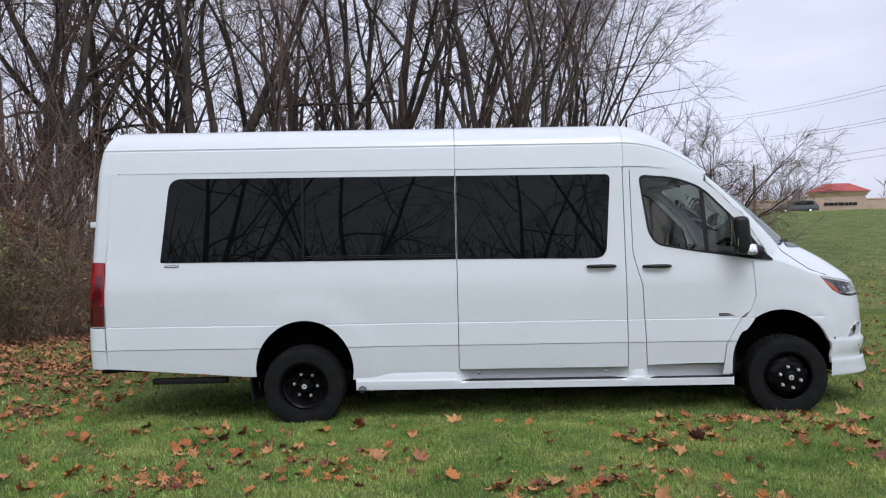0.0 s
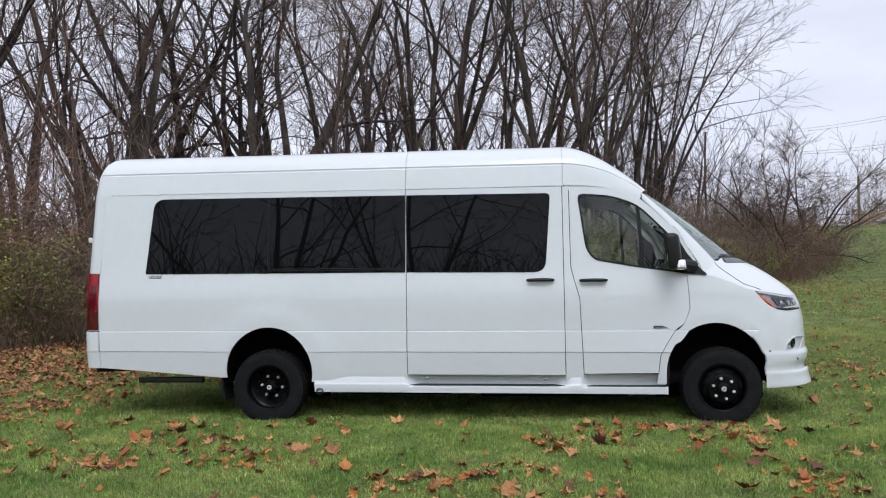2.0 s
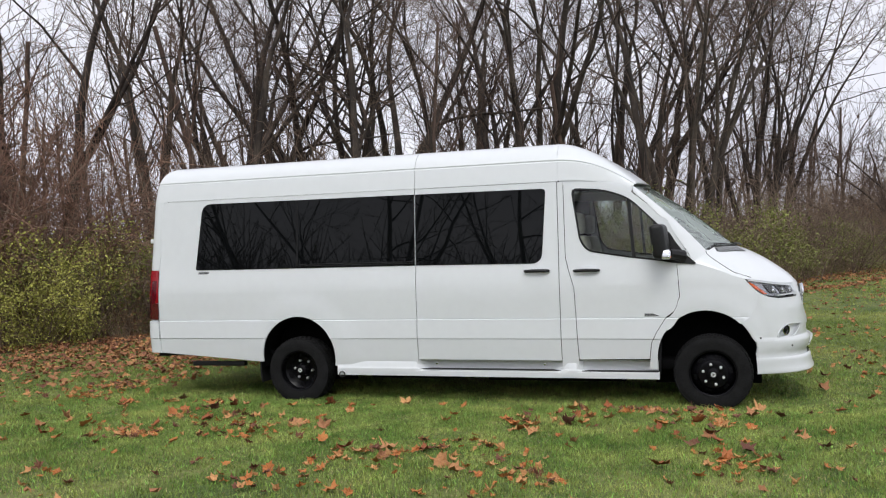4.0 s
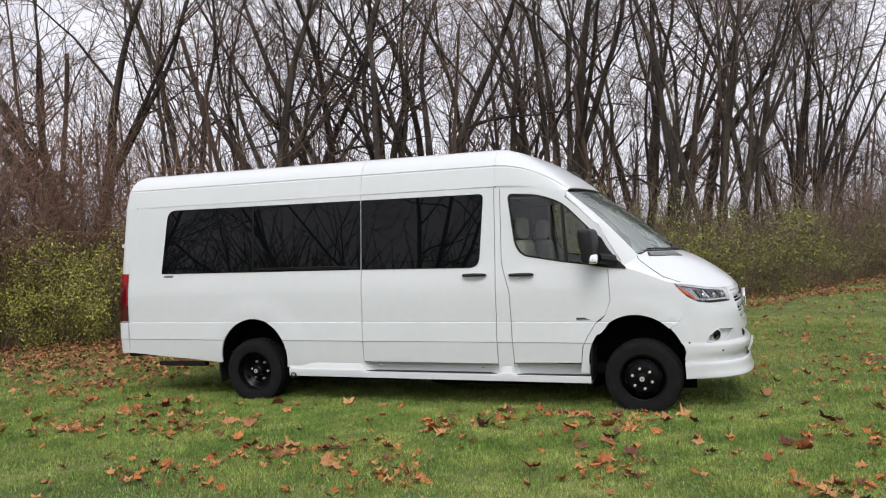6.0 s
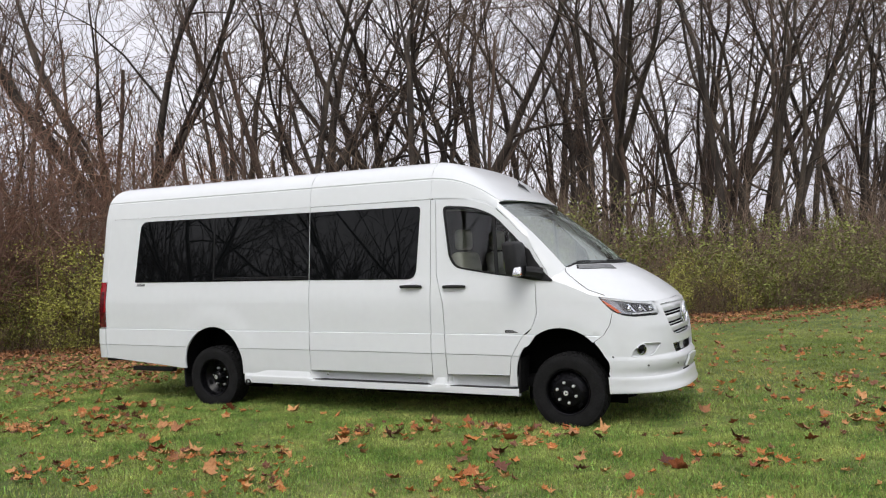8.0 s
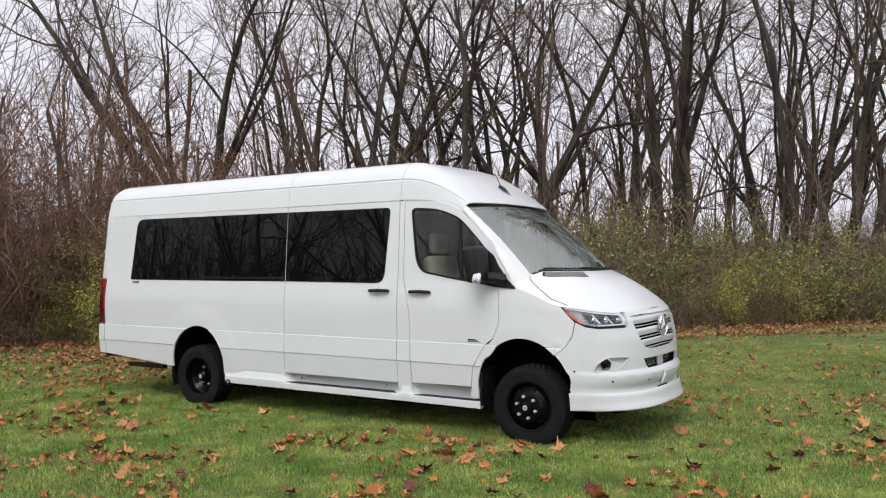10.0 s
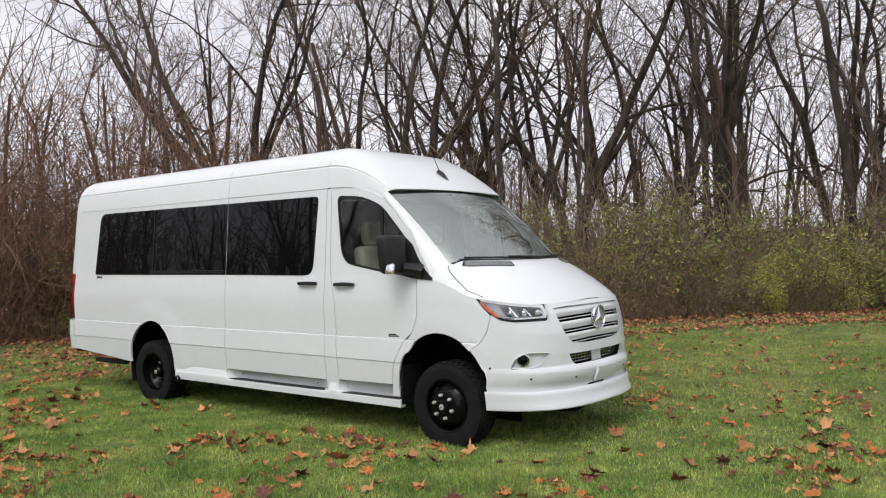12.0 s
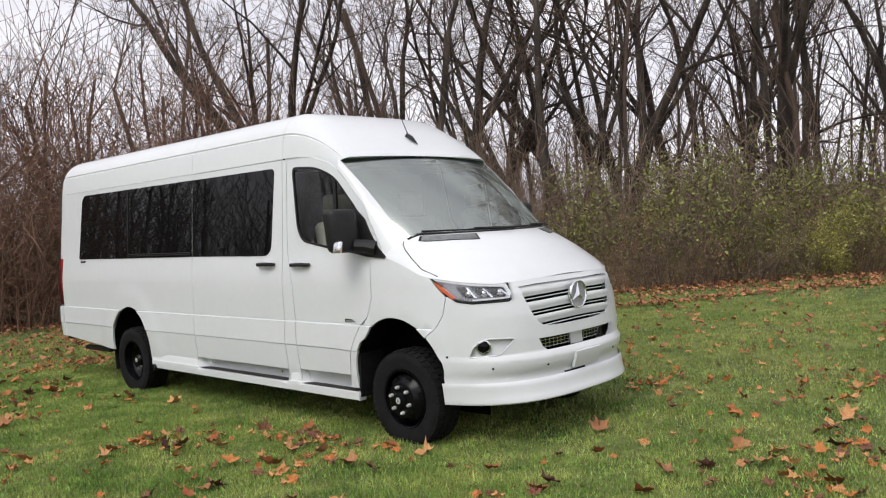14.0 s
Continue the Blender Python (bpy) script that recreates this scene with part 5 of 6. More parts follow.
SHRUB_LABELS = ["tangled leafless brown shrub at the wood's edge", "tall leafless shrub with arching brown stems", "shrub with withered red-brown leaves", "shrub still bearing yellow-green leaves", "low shrub with a few dull green leaves", "tall tangle of red-brown briars and saplings", "bushy shrub with bright yellow-green autumn leaves"]
shrub_used = set()


def put_shrub(kind, x, y, turn, size):
    m = pose(x, y, float(ground_z(x, y)), 0, 0, turn)
    ob = SHRUBS[kind]
    if kind in shrub_used:
        keep = ob.scale.copy()
        ob.scale = (size, size, size * 0.95)
        c = copy_thing(ob, m)
        ob.scale = keep
        ob = c
    else:
        shrub_used.add(kind)
        ob.matrix_world = m
        ob.scale = (size, size, size)
    tagged(ob, SHRUB_LABELS[kind], "shrub", "undergrowth of the wood")


for x, y, turn, size in ((-12.4, 0.8, 10, 0.85), (-12.8, 2.8, 80, 1.0), (-12.5, 5.6, 150, 0.95), (-11.4, 7.6, 220, 0.8), (-14.2, 4.2, 290, 1.1), (-13.4, -1.0, 40, 0.95), (-14.4, -3.2, 100, 1.05), (-13.2, 8.2, 170, 0.95),
                         (-15.6, 0.8, 240, 1.2), (-15.4, 6.8, 20, 1.05), (-17.0, -2.5, 190, 1.2)):
    put_shrub(5, x, y, turn, size)
for k in ((6, -10.6, 4.2, 60, 0.9), (2, -9.4, 6.3, 160, 1.0), (2, -8.6, 7.0, 210, 1.05), (2, -1.9, 10.7, 20, 0.8), (0, -1.1, 11.7, 90, 0.85), (2, -2.8, 10.1, 170, 0.8), (0, -0.3, 12.9, 250, 0.8), (6, -11.2, 5.6, 10, 1.15), (3, -12.2, 4.2, 120, 1.1), (3, -10.0, 6.6, 80, 1.2), (3, -12.4, 7.0, 300, 1.4), (2, 12.2, 29.6, 10, 1.1), (2, 11.0, 27.4, 120, 1.0), (1, 13.0, 31.6, 220, 1.0), (2, 10.0, 25.8, 50, 0.9), (3, -10.9, 5.6, 250, 1.2), (2, 0.2, 14.1, 40, 0.8), (6, 1.6, 16.6, 190, 0.75), (2, -1.0, 12.6, 140, 0.85), (4, -10.2, 5.8, 200, 1.2), (3, -1.8, 13.4, 25, 1.7), (4, -0.4, 14.0, 95, 0.9), (6, 0.8, 15.3, 145, 0.8), (3, 2.0, 17.0, 215, 1.5), (3, -3.0, 12.6, 280, 1.5), (6, -0.2, 13.6, 30, 0.7), (2, -8.4, 6.8, 30, 1.15), (2, -7.0, 7.6, 140, 1.0), (4, -2.2, 11.4, 5, 1.2),
          (4, -3.6, 10.8, 77, 1.1), (4, 2.4, 16.6, 200, 1.3), (3, 3.4, 18.2, 20, 1.0), (4, 1.6, 15.6, 100, 1.3), (4, 4.6, 19.8, 10, 1.4), (3, 5.6, 21.4, 70, 1.0), (4, 6.8, 23.0, 130, 1.4), (4, -5.0, 9.6, 200, 1.1), (3, 7.6, 24.6, 15, 1.0), (4, 8.6, 26.6, 60, 1.4), (2, 9.8, 28.5, 20, 1.1), (2, 11.5, 32, 50, 1.2)):
    put_shrub(*k)
rng = np.random.default_rng(31)
for i in range(62):
    x = rng.uniform(-20, 16)
    y = float(edge_y(x)) + rng.uniform(1.0, 9.0)
    if y < -14:
        continue
    if (-12.5 < x < -7.0 or -4 < x < 5) and y - edge_y(x) < 3.5:
        y += 3.0
    kind = int(rng.choice([0, 0, 1, 1, 1, 2, 4], p=[0.2, 0.2, 0.16, 0.16, 0.16, 0.07, 0.05]))
    put_shrub(kind, x, y, rng.uniform(0, 360), rng.uniform(0.8, 1.35))


# dead weeds along the wood's edge
WEED = mat("dead_weed", (0.27, 0.19, 0.125), 0.9, vary=0.2, vscale=1.5, island=0.4)
weeds = Wood()
rng = np.random.default_rng(37)
for i in range(5600):
    x = rng.uniform(-13, 9)
    y = float(edge_y(x)) + 0.5 + abs(rng.normal(0, 0.8))
    h = rng.uniform(0.3, 1.0)
    pts, rr, dd = limb(rng, (x, y, float(ground_z(x, y)) - 0.03), (rng.normal(0, 0.3), rng.normal(0, 0.3), 1), h, 0.005, 0.003, 3, 0.2, -0.06)
    weeds.add(pts, rr, 3)
tagged(new("dead_weeds", weeds.mesh("dead_weeds", WEED)), "dead tan weeds along the foot of the thicket", "weeds", kind="stuff")


# ---------------------------------------------------------------- trees across the lawn, behind the path, seen in the glass
for p in ((7, -10.0, -25.0, 15, 0.9), (8, -4.5, -28.5, 100, 0.95), (7, 2.0, -26.0, 250, 0.85), (8, 8.5, -29.0, 210, 1.0), (7, 14.5, -25.5, 20, 0.9), (8, 20.5, -19.0, 140, 0.9), (8, 30.0, 4.0, 300, 0.85), (7, -17.0, -28.0, 120, 1.0), (8, -24.0, -24.0, 70, 1.0)):
    plant(*p)
t, c = grow(61, height=7.2, r=0.14, fork=0.12, spread=1.0, forks=6, sides=8, twigs=6, wide=1.2, boughs=((0.8, (0.9, -0.2, 0.5), 5.5, -0.02), (1.0, (0.8, 0.4, 0.6), 5.0, -0.05)))
low_tree = new("low_spreading_tree")
for name, w, m in (("trunk", t, BARK), ("crown", c, TWIG)):
    new(name, w.mesh(name, m)).parent = low_tree
low_tree.matrix_world = pose(11.4, 30.5, float(ground_z(11.4, 30.5)), 0, 0, 30)
tagged(low_tree, "low bare tree with wide arching branches at the wood's end", "tree", "trees of the wood")
second = copy_thing(low_tree, pose(14.6, 37.0, float(ground_z(14.6, 37.0)), 0, 0, 160))
for k in ((2, 12.6, 33.0, 20, 1.3), (0, 13.6, 34.6, 80, 1.3), (2, 14.8, 36.4, 140, 1.3), (0, 11.6, 30.6, 10, 1.2), (2, 10.6, 28.8, 220, 1.2)):
    put_shrub(*k)
hedge = Wood()
rng = np.random.default_rng(77)
for i in range(1500):
    a = rng.uniform(-2.75, -0.55)
    r = rng.uniform(36, 50)
    x, y = r * math.cos(a), r * math.sin(a) - 6
    h = rng.uniform(1.6, 3.6)
    pts, rr, dd = limb(rng, (x, y, float(ground_z(x, y)) - 0.2), (rng.normal(0, 0.2), rng.normal(0, 0.2), 1), h, 0.05, 0.02, 3, 0.12, 0.0)
    hedge.add(pts, rr, 3)
    for k in range(6):
        q, qr, qd = limb(rng, pts[rng.integers(0, 4)], turned(rng, dd, rng.uniform(0.4, 1.2)), h * rng.uniform(0.3, 0.6), 0.035, 0.02, 2, 0.2, 0.0)
        hedge.add(q, qr, 3)
for i in range(330):
    a = rng.uniform(-2.6, -0.75)
    r = rng.uniform(38, 56)
    x, y = r * math.cos(a), r * math.sin(a) - 6
    pts, rr, dd = limb(rng, (x, y, float(ground_z(x, y)) - 0.2), (0, 0, 1), rng.uniform(5, 8), 0.10, 0.04, 4, 0.08, 0.02)
    hedge.add(pts, rr, 4)
    for k in range(14):
        q, qr, qd = limb(rng, pts[rng.integers(1, 5)], turned(rng, dd, rng.uniform(0.3, 1.0)), rng.uniform(2, 4.5), 0.045, 0.02, 3, 0.14, 0.06)
        hedge.add(q, qr, 3)
tagged(new("far_hedgerow", hedge.mesh("far_hedgerow", TWIG)), "bare trees along the far side of the lawn", "woodland", kind="stuff")

# ---------------------------------------------------------------- road, building, car and wires on the rise
WALL_TAN = mat("tan_render", (0.42, 0.31, 0.24), 0.9, vary=0.08, vscale=0.6, bump=0.3, bscale=20)
ROOF_RED = mat("red_roof", (0.40, 0.075, 0.07), 0.6, vary=0.12, vscale=1.2)
FASCIA = mat("cream_fascia", (0.55, 0.42, 0.25), 0.8, vary=0.08, vscale=1.0)
CAR = mat("grey_car_paint", (0.06, 0.068, 0.07), 0.3, vary=0.05, coat=0.6)
ASPHALT = mat("asphalt", (0.05, 0.05, 0.052), 0.9, vary=0.15, vscale=1.5, bump=0.4, bscale=60)
WIRE = mat("wire", (0.16, 0.16, 0.165), 0.7, vary=0.1)
POLE = mat("pole_wood", (0.16, 0.13, 0.11), 0.9, vary=0.2, vscale=2)


def afar(k, d, z):
    """A far place: k across and d ahead of the path's start."""
    return Vector((-0.88 + k * d, -8.36 + d, z))


def road_at(u, v):
    x = 5 + 140 * u
    y = 108 - 0.43 / 0.90 * (x - 30) + 7 * v
    return Vector((x, y, float(ground_z(x, y)) + 0.03))
tagged(part("road", solid(grid(road_at, 60, 3), 0.02), ASPHALT), "asphalt road along the top of the rise", "road", kind="structure")

shop = new("flat_roofed_building")
tagged(shop, "long tan building with a red hipped roof and cream fascia", "building")
W0, W1 = afar(0.372, 150, 0), afar(0.62, 150, 0)
part("wall", box(W0.x, W1.x, W0.y, W0.y + 3, 2.5, 7.55, 0.05), WALL_TAN, shop)
part("parapet", box(W0.x - 0.1, W1.x + 0.1, W0.y - 0.12, W0.y + 3, 7.55, 7.75, 0.04), FASCIA, shop)
T0, T1 = afar(0.444, 150, 0).x, afar(0.512, 150, 0).x
part("tower_wall", box(T0 + 0.5, T1 - 0.5, W0.y - 0.6, W0.y + 2.0, 3.0, 8.0, 0.05), WALL_TAN, shop)
for k, e in enumerate((0.5, 0.25, 0.0)):
    part("fascia_band", box(T0 + e, T1 - e, W0.y - 1.0 + e, W0.y + 2.2 - e, 8.0 + 0.35 * k, 8.33 + 0.35 * k, 0.03), FASCIA, shop)
bm = bmesh.new()
e = [bm.verts.new(p) for p in ((T0 - 0.2, W0.y - 1.3, 9.05), (T1 + 0.2, W0.y - 1.3, 9.05), (T1 + 0.2, W0.y + 2.4, 9.05), (T0 - 0.2, W0.y + 2.4, 9.05))]
r = [bm.verts.new(p) for p in ((T0 + 2.9, W0.y + 0.6, 10.55), (T1 - 2.9, W0.y + 0.6, 10.55))]
for f in ((e[0], e[1], r[1], r[0]), (e[1], e[2], r[1]), (e[2], e[3], r[0], r[1]), (e[3], e[0], r[0]), (e[3], e[2], e[1], e[0])):
    bm.faces.new(f)
part("roof", bm, ROOF_RED, shop, smooth=False)
sx = afar(0.458, 150, 0).x
for k, w in enumerate((0.7, 0.9, 0.6, 1.0, 0.6, 0.5, 0.8)):
    part("sign_bar", box(sx, sx + w, W0.y - 0.78, W0.y - 0.64, 6.55, 7.05, 0.02), TRIM, shop)
    sx += w + 0.14


def parked_car(x, y, z, turn):
    ob = new("estate_car")
    prof = [(-2.3, 0.35), (-2.32, 0.75), (-2.2, 0.92), (-1.95, 1.38), (-1.7, 1.47), (-0.4, 1.50), (0.25, 1.44), (1.05, 0.98), (1.95, 0.82), (2.28, 0.66), (2.32, 0.35)]
    bm = bmesh.new()
    ls = []
    for s in (-1, 1):
        ls.append([bm.verts.new((px, s * (0.88 if pz < 1.0 else 0.72), pz)) for px, pz in prof])
    for i in range(len(prof)):
        j = (i + 1) % len(prof)
        bm.faces.new((ls[0][i], ls[0][j], ls[1][j], ls[1][i]))
    bm.faces.new(ls[0])
    bm.faces.new(ls[1])
    bmesh.ops.bevel(bm, geom=bm.edges[:], offset=0.05, segments=2, profile=0.5, affect="EDGES")
    part("body", bm, CAR, ob)
    for x0, x1 in ((-1.75, -0.85), (-0.78, 0.05), (0.12, 0.72)):
        for s in (-1, 1):
            bm = bmesh.new()
            bm.faces.new([bm.verts.new((a, s * b, c)) for a, b, c in ((x0, 0.865, 0.98), (x1 + 0.1, 0.865, 0.98), (x1 if x1 < 0.5 else 0.35, 0.765, 1.36), (x0 + 0.08, 0.765, 1.38))])
            part("side_window", solid(bm, 0.02), TINT, ob)
    for wx in (-1.35, 1.40):
        for s in (-1, 1):
            bm = lathe([(0.18, -0.09), (0.30, -0.10), (0.32, -0.06), (0.32, 0.06), (0.30, 0.10), (0.18, 0.09)], 20)
            bmesh.ops.translate(bm, verts=bm.verts, vec=(wx, s * 0.80, 0.32))
            w = part("wheel", bm, RUBBER, ob)
            bm = lathe([(0.19, -0.085), (0.05, -0.10), (0.0, -0.10)], 16)
            bmesh.ops.transform(bm, matrix=Matrix.Translation((wx, s * 0.80, 0.32)) @ Matrix.Rotation(0 if s < 0 else math.pi, 4, "Z"), verts=bm.verts)
            part("rim", bm, CHROME, w)
    for s in (-1, 1):
        part("tail_lamp", box(-2.33, -2.22, s * 0.68 - 0.14, s * 0.68 + 0.14, 0.75, 0.92, 0.03), RED, ob)
        part("headlamp", box(2.12, 2.30, s * 0.62 - 0.18, s * 0.62 + 0.18, 0.60, 0.72, 0.03), LAMP_IN, ob)
    ob.matrix_world = pose(x, y, z, 0, 0, turn)
    return tagged(ob, "dark grey estate car on the road atop the rise", "car")


cp = afar(0.4246, 92, 0)
parked_car(cp.x, cp.y, float(ground_z(cp.x, cp.y)) + 0.02, 180)

# wires between two poles
for k0, z0, k1, z1 in ((0.28, 17.9, 0.62, 14.6), (0.28, 17.6, 0.62, 14.2), (0.28, 15.0, 0.62, 11.7), (0.28, 14.7, 0.62, 11.4), (0.28, 11.6, 0.62, 9.2), (0.28, 11.0, 0.62, 8.55)):
    a, b = afar(k0, 118, z0), afar(k1, 66, z1)
    pts = [a.lerp(b, i / 14) - Vector((0, 0, 0.9 * 4 * (i / 14) * (1 - i / 14))) for i in range(15)]
    tagged(part("power_line", tube(pts, 0.016, 5), WIRE), "thin dark overhead power line", "wire", "overhead wires")
pp = afar(0.3761, 105, 0)
pg = float(ground_z(pp.x, pp.y))
tagged(part("utility_pole", tube([(pp.x, pp.y, pg - 0.5), (pp.x, pp.y, pg + 6.5)], [0.20, 0.14], 10), POLE), "weathered wooden pole by the road", "pole")
rise = Wood()
rng = np.random.default_rng(42)
for i in range(70):
    p = afar(rng.choice([rng.uniform(0.385, 0.445), rng.uniform(0.53, 0.62), rng.uniform(0.30, 0.40)]), rng.uniform(172, 210), 0)
    pts, rr, dd = limb(rng, (p.x, p.y, 3.0), (0, 0, 1), rng.uniform(5, 8.5), 0.14, 0.06, 4, 0.06, 0.02)
    rise.add(pts, rr, 4)
    for k in range(16):
        q, qr, qd = limb(rng, pts[rng.integers(1, 5)], turned(rng, dd, rng.uniform(0.3, 0.9)), rng.uniform(1.5, 4.0), 0.05, 0.025, 3, 0.14, 0.06)
        rise.add(q, qr, 3)
tagged(new("distant_trees", rise.mesh("distant_trees", TWIG)), "row of small bare trees behind the building", "woodland", kind="stuff")


# ---------------------------------------------------------------- grass
def blades(rng, x, y, h, w):
    n = len(x)
    z = ground_z(x, y)
    a = rng.uniform(0, 2 * np.pi, n)
    lean = rng.uniform(0.1, 0.9, n) * h
    b = rng.uniform(0, 2 * np.pi, n)
    dx, dy = np.cos(a) * w / 2, np.sin(a) * w / 2
    v = np.empty((n, 3, 3), dtype=np.float32)
    v[:, 0] = np.stack((x - dx, y - dy, z - 0.005), -1)
    v[:, 1] = np.stack((x + dx, y + dy, z - 0.005), -1)
    v[:, 2] = np.stack((x + lean * np.cos(b), y + lean * np.sin(b), z + h), -1)
    return v


rng = np.random.default_rng(3)
sheets = []
for (x0, x1, y0, y1, density, hm, wm) in ((-5.2, 7.8, -5.1, 0.4, 8200, 0.026, 0.0035), (-6.8, 8.8, -5.6, 2.2, 2300, 0.029, 0.0055), (-9.5, 11.5, -7, 9.5, 1500, 0.024, 0.010), (-12, 14, -8.5, 24, 260, 0.026, 0.020), (4, 60, 10, 80, 40, 0.05, 0.05)):
    n = int((x1 - x0) * (y1 - y0) * density)
    x, y = rng.uniform(x0, x1, n), rng.uniform(y0, y1, n)
    keep = (y < edge_y(x) + rng.normal(0, 0.5, n)) & (np.minimum(np.minimum(x - x0, x1 - x), np.minimum(y - y0, y1 - y)) > rng.uniform(0, 2.2, n))
    if wm > 0.01:
        keep &= ~((x > -6.0) & (x < 8.2) & (y > -5.0) & (y < 1.8) & (rng.uniform(0, 1, n) < 0.85))
    clump = 0.7 + 0.35 * np.sin(x * 2.1 + 1.0) * np.sin(y * 2.7) + 0.45 * np.sin(x * 7.1 + 2 * np.sin(y * 3.1)) * np.sin(y * 6.3 + x) + 0.45 * np.sin(x * 17.3 + 2 * np.sin(y * 9.0)) * np.sin(y * 19.0 + 2 * np.sin(x * 8.0))
    x, y, clump = x[keep], y[keep], clump[keep]
    sheets.append(blades(rng, x, y, hm * rng.uniform(0.5, 1.35, len(x)) * (0.55 + 0.6 * np.clip(clump, 0, 1.6)), wm * rng.uniform(0.6, 1.3, len(x))))
for part_sheets, m, words in ((sheets[:2], GRASS, "short green lawn grass with straw-coloured patches"), (sheets[2:], GRASS_FAR, "yellowish green lawn grass towards the wood and the rise")):
    v = np.concatenate(part_sheets).reshape(-1, 3)
    tagged(new("lawn_grass", np_mesh("lawn_grass", v, np.arange(len(v)).reshape(-1, 3), m)), words, "grass", kind="stuff")

# broad blades, clover and plantain that break up the sward
BROAD = mat("broad_lawn_leaf", (0.24, 0.36, 0.070), 0.55, vary=0.25, vscale=1.3, island=0.65)
n = 95000
x, y = rng.uniform(-6.6, 8.6, n), rng.uniform(-5.4, 2.4, n)
tuft = np.sin(x * 4.3 + 2 * np.sin(y * 2.1)) * np.sin(y * 5.1 + 2 * np.sin(x * 1.7)) + 0.6 * np.sin(x * 13.0 + y * 3) * np.sin(y * 15.0 + x * 2)
ok = rng.uniform(-0.9, 1.3, n) < tuft
x, y = x[ok], y[ok]
v = blades(rng, x, y, rng.uniform(0.010, 0.038, len(x)), rng.uniform(0.007, 0.016, len(x))).reshape(-1, 3)
tagged(new("lawn_weeds", np_mesh("lawn_weeds", v, np.arange(len(v)).reshape(-1, 3), BROAD)), "clover and broad-bladed grass in the lawn", "grass", kind="stuff")

# dry clippings and straw caught in the sward
STRAW = mat("dry_straw", (0.44, 0.34, 0.17), 0.8, vary=0.2, vscale=3.0, island=0.5)
n = 110000
x, y = rng.uniform(-6.8, 8.8, n), rng.uniform(-5.4, 3.0, n)
thick = np.sin(x * 1.9 + 0.7 * np.sin(y * 2.3)) * np.sin(y * 2.6 + 1.1) + 0.5 * np.sin(x * 6.7) * np.sin(y * 7.9 + x)
ok = rng.uniform(-1.4, 1.2, n) < thick
x, y = x[ok], y[ok]
v = blades(rng, x, y, rng.uniform(0.008, 0.024, len(x)), rng.uniform(0.003, 0.007, len(x)))
v[:, 2, :2] += rng.normal(0, 0.030, (len(x), 2))
v = v.reshape(-1, 3)
tagged(new("dry_straw", np_mesh("dry_straw", v, np.arange(len(v)).reshape(-1, 3), STRAW)), "dry straw and clippings lying in the lawn", "straw", kind="stuff")

# ---------------------------------------------------------------- fallen leaves
LEAF_TAN = mat("tan_dry_leaf", (0.46, 0.215, 0.095), 0.75, vary=0.2, vscale=20, bump=0.4, bscale=90, obj=0.3)
LEAF_RUST = mat("rust_dry_leaf", (0.38, 0.115, 0.038), 0.7, vary=0.22, vscale=20, bump=0.4, bscale=90, obj=0.35)
LEAF_DARK = mat("dark_dry_leaf", (0.15, 0.055, 0.035), 0.8, vary=0.25, vscale=20, bump=0.4, bscale=90, obj=0.35)


def leaf_mesh(seed, material):
    """A lobed maple leaf, 1 long, curled as it dried."""
    rng = np.random.default_rng(seed)
    lobes = [(-90, 0.50, 0.0), (-62, 0.36, 0), (-28, 0.62, 0), (-4, 0.48, 0), (22, 0.78, 0), (40, 0.52, 0), (62, 0.62, 0), (72, 0.50, 0), (90, 1.0, 0), (108, 0.50, 0), (118, 0.62, 0), (140, 0.52, 0), (158, 0.78, 0), (184, 0.48, 0), (208, 0.62, 0), (242, 0.36, 0)]
    bm = bmesh.new()
    curl, twist, cup = rng.uniform(0.4, 1.7), rng.uniform(-1.6, 1.6), rng.uniform(-0.8, 2.4)

    def lift(px, py):
        r = math.hypot(px, py)
        return curl * 0.55 * r * r * (1 + 0.5 * math.sin(3 * math.atan2(py, px) + seed)) + twist * px * py * 0.7 + cup * 0.35 * px * px + rng.normal(0, 0.045)

    outer, inner = [], []
    for a, r, _ in lobes:
        a, r = radians(a + rng.normal(0, 4)), r * rng.uniform(0.85, 1.1) * 0.62
        px, py = r * math.cos(a), r * math.sin(a) * 0.95
        outer.append(bm.verts.new((px, py, lift(px, py))))
        inner.append(bm.verts.new((px * 0.45, py * 0.45, lift(px * 0.45, py * 0.45))))
    c = bm.verts.new((0, -0.02, 0))
    n = len(outer)
    for i in range(n):
        j = (i + 1) % n
        bm.faces.new((inner[i], outer[i], outer[j], inner[j]))
        bm.faces.new((c, inner[i], inner[j]))
    s = [bm.verts.new(p) for p in ((-0.012, -0.28, 0.02), (0.012, -0.28, 0.02), (0.008, -0.72, 0.10), (-0.008, -0.72, 0.10))]
    bm.faces.new(s)
    low = min(q.co.z for q in bm.verts)
    for q in bm.verts:
        q.co.z -= low
    me = bpy.data.meshes.new("fallen_leaf")
    bm.to_mesh(me)
    bm.free()
    me.materials.append(material)
    me.polygons.foreach_set("use_smooth", np.ones(len(me.polygons), dtype=bool))
    return me


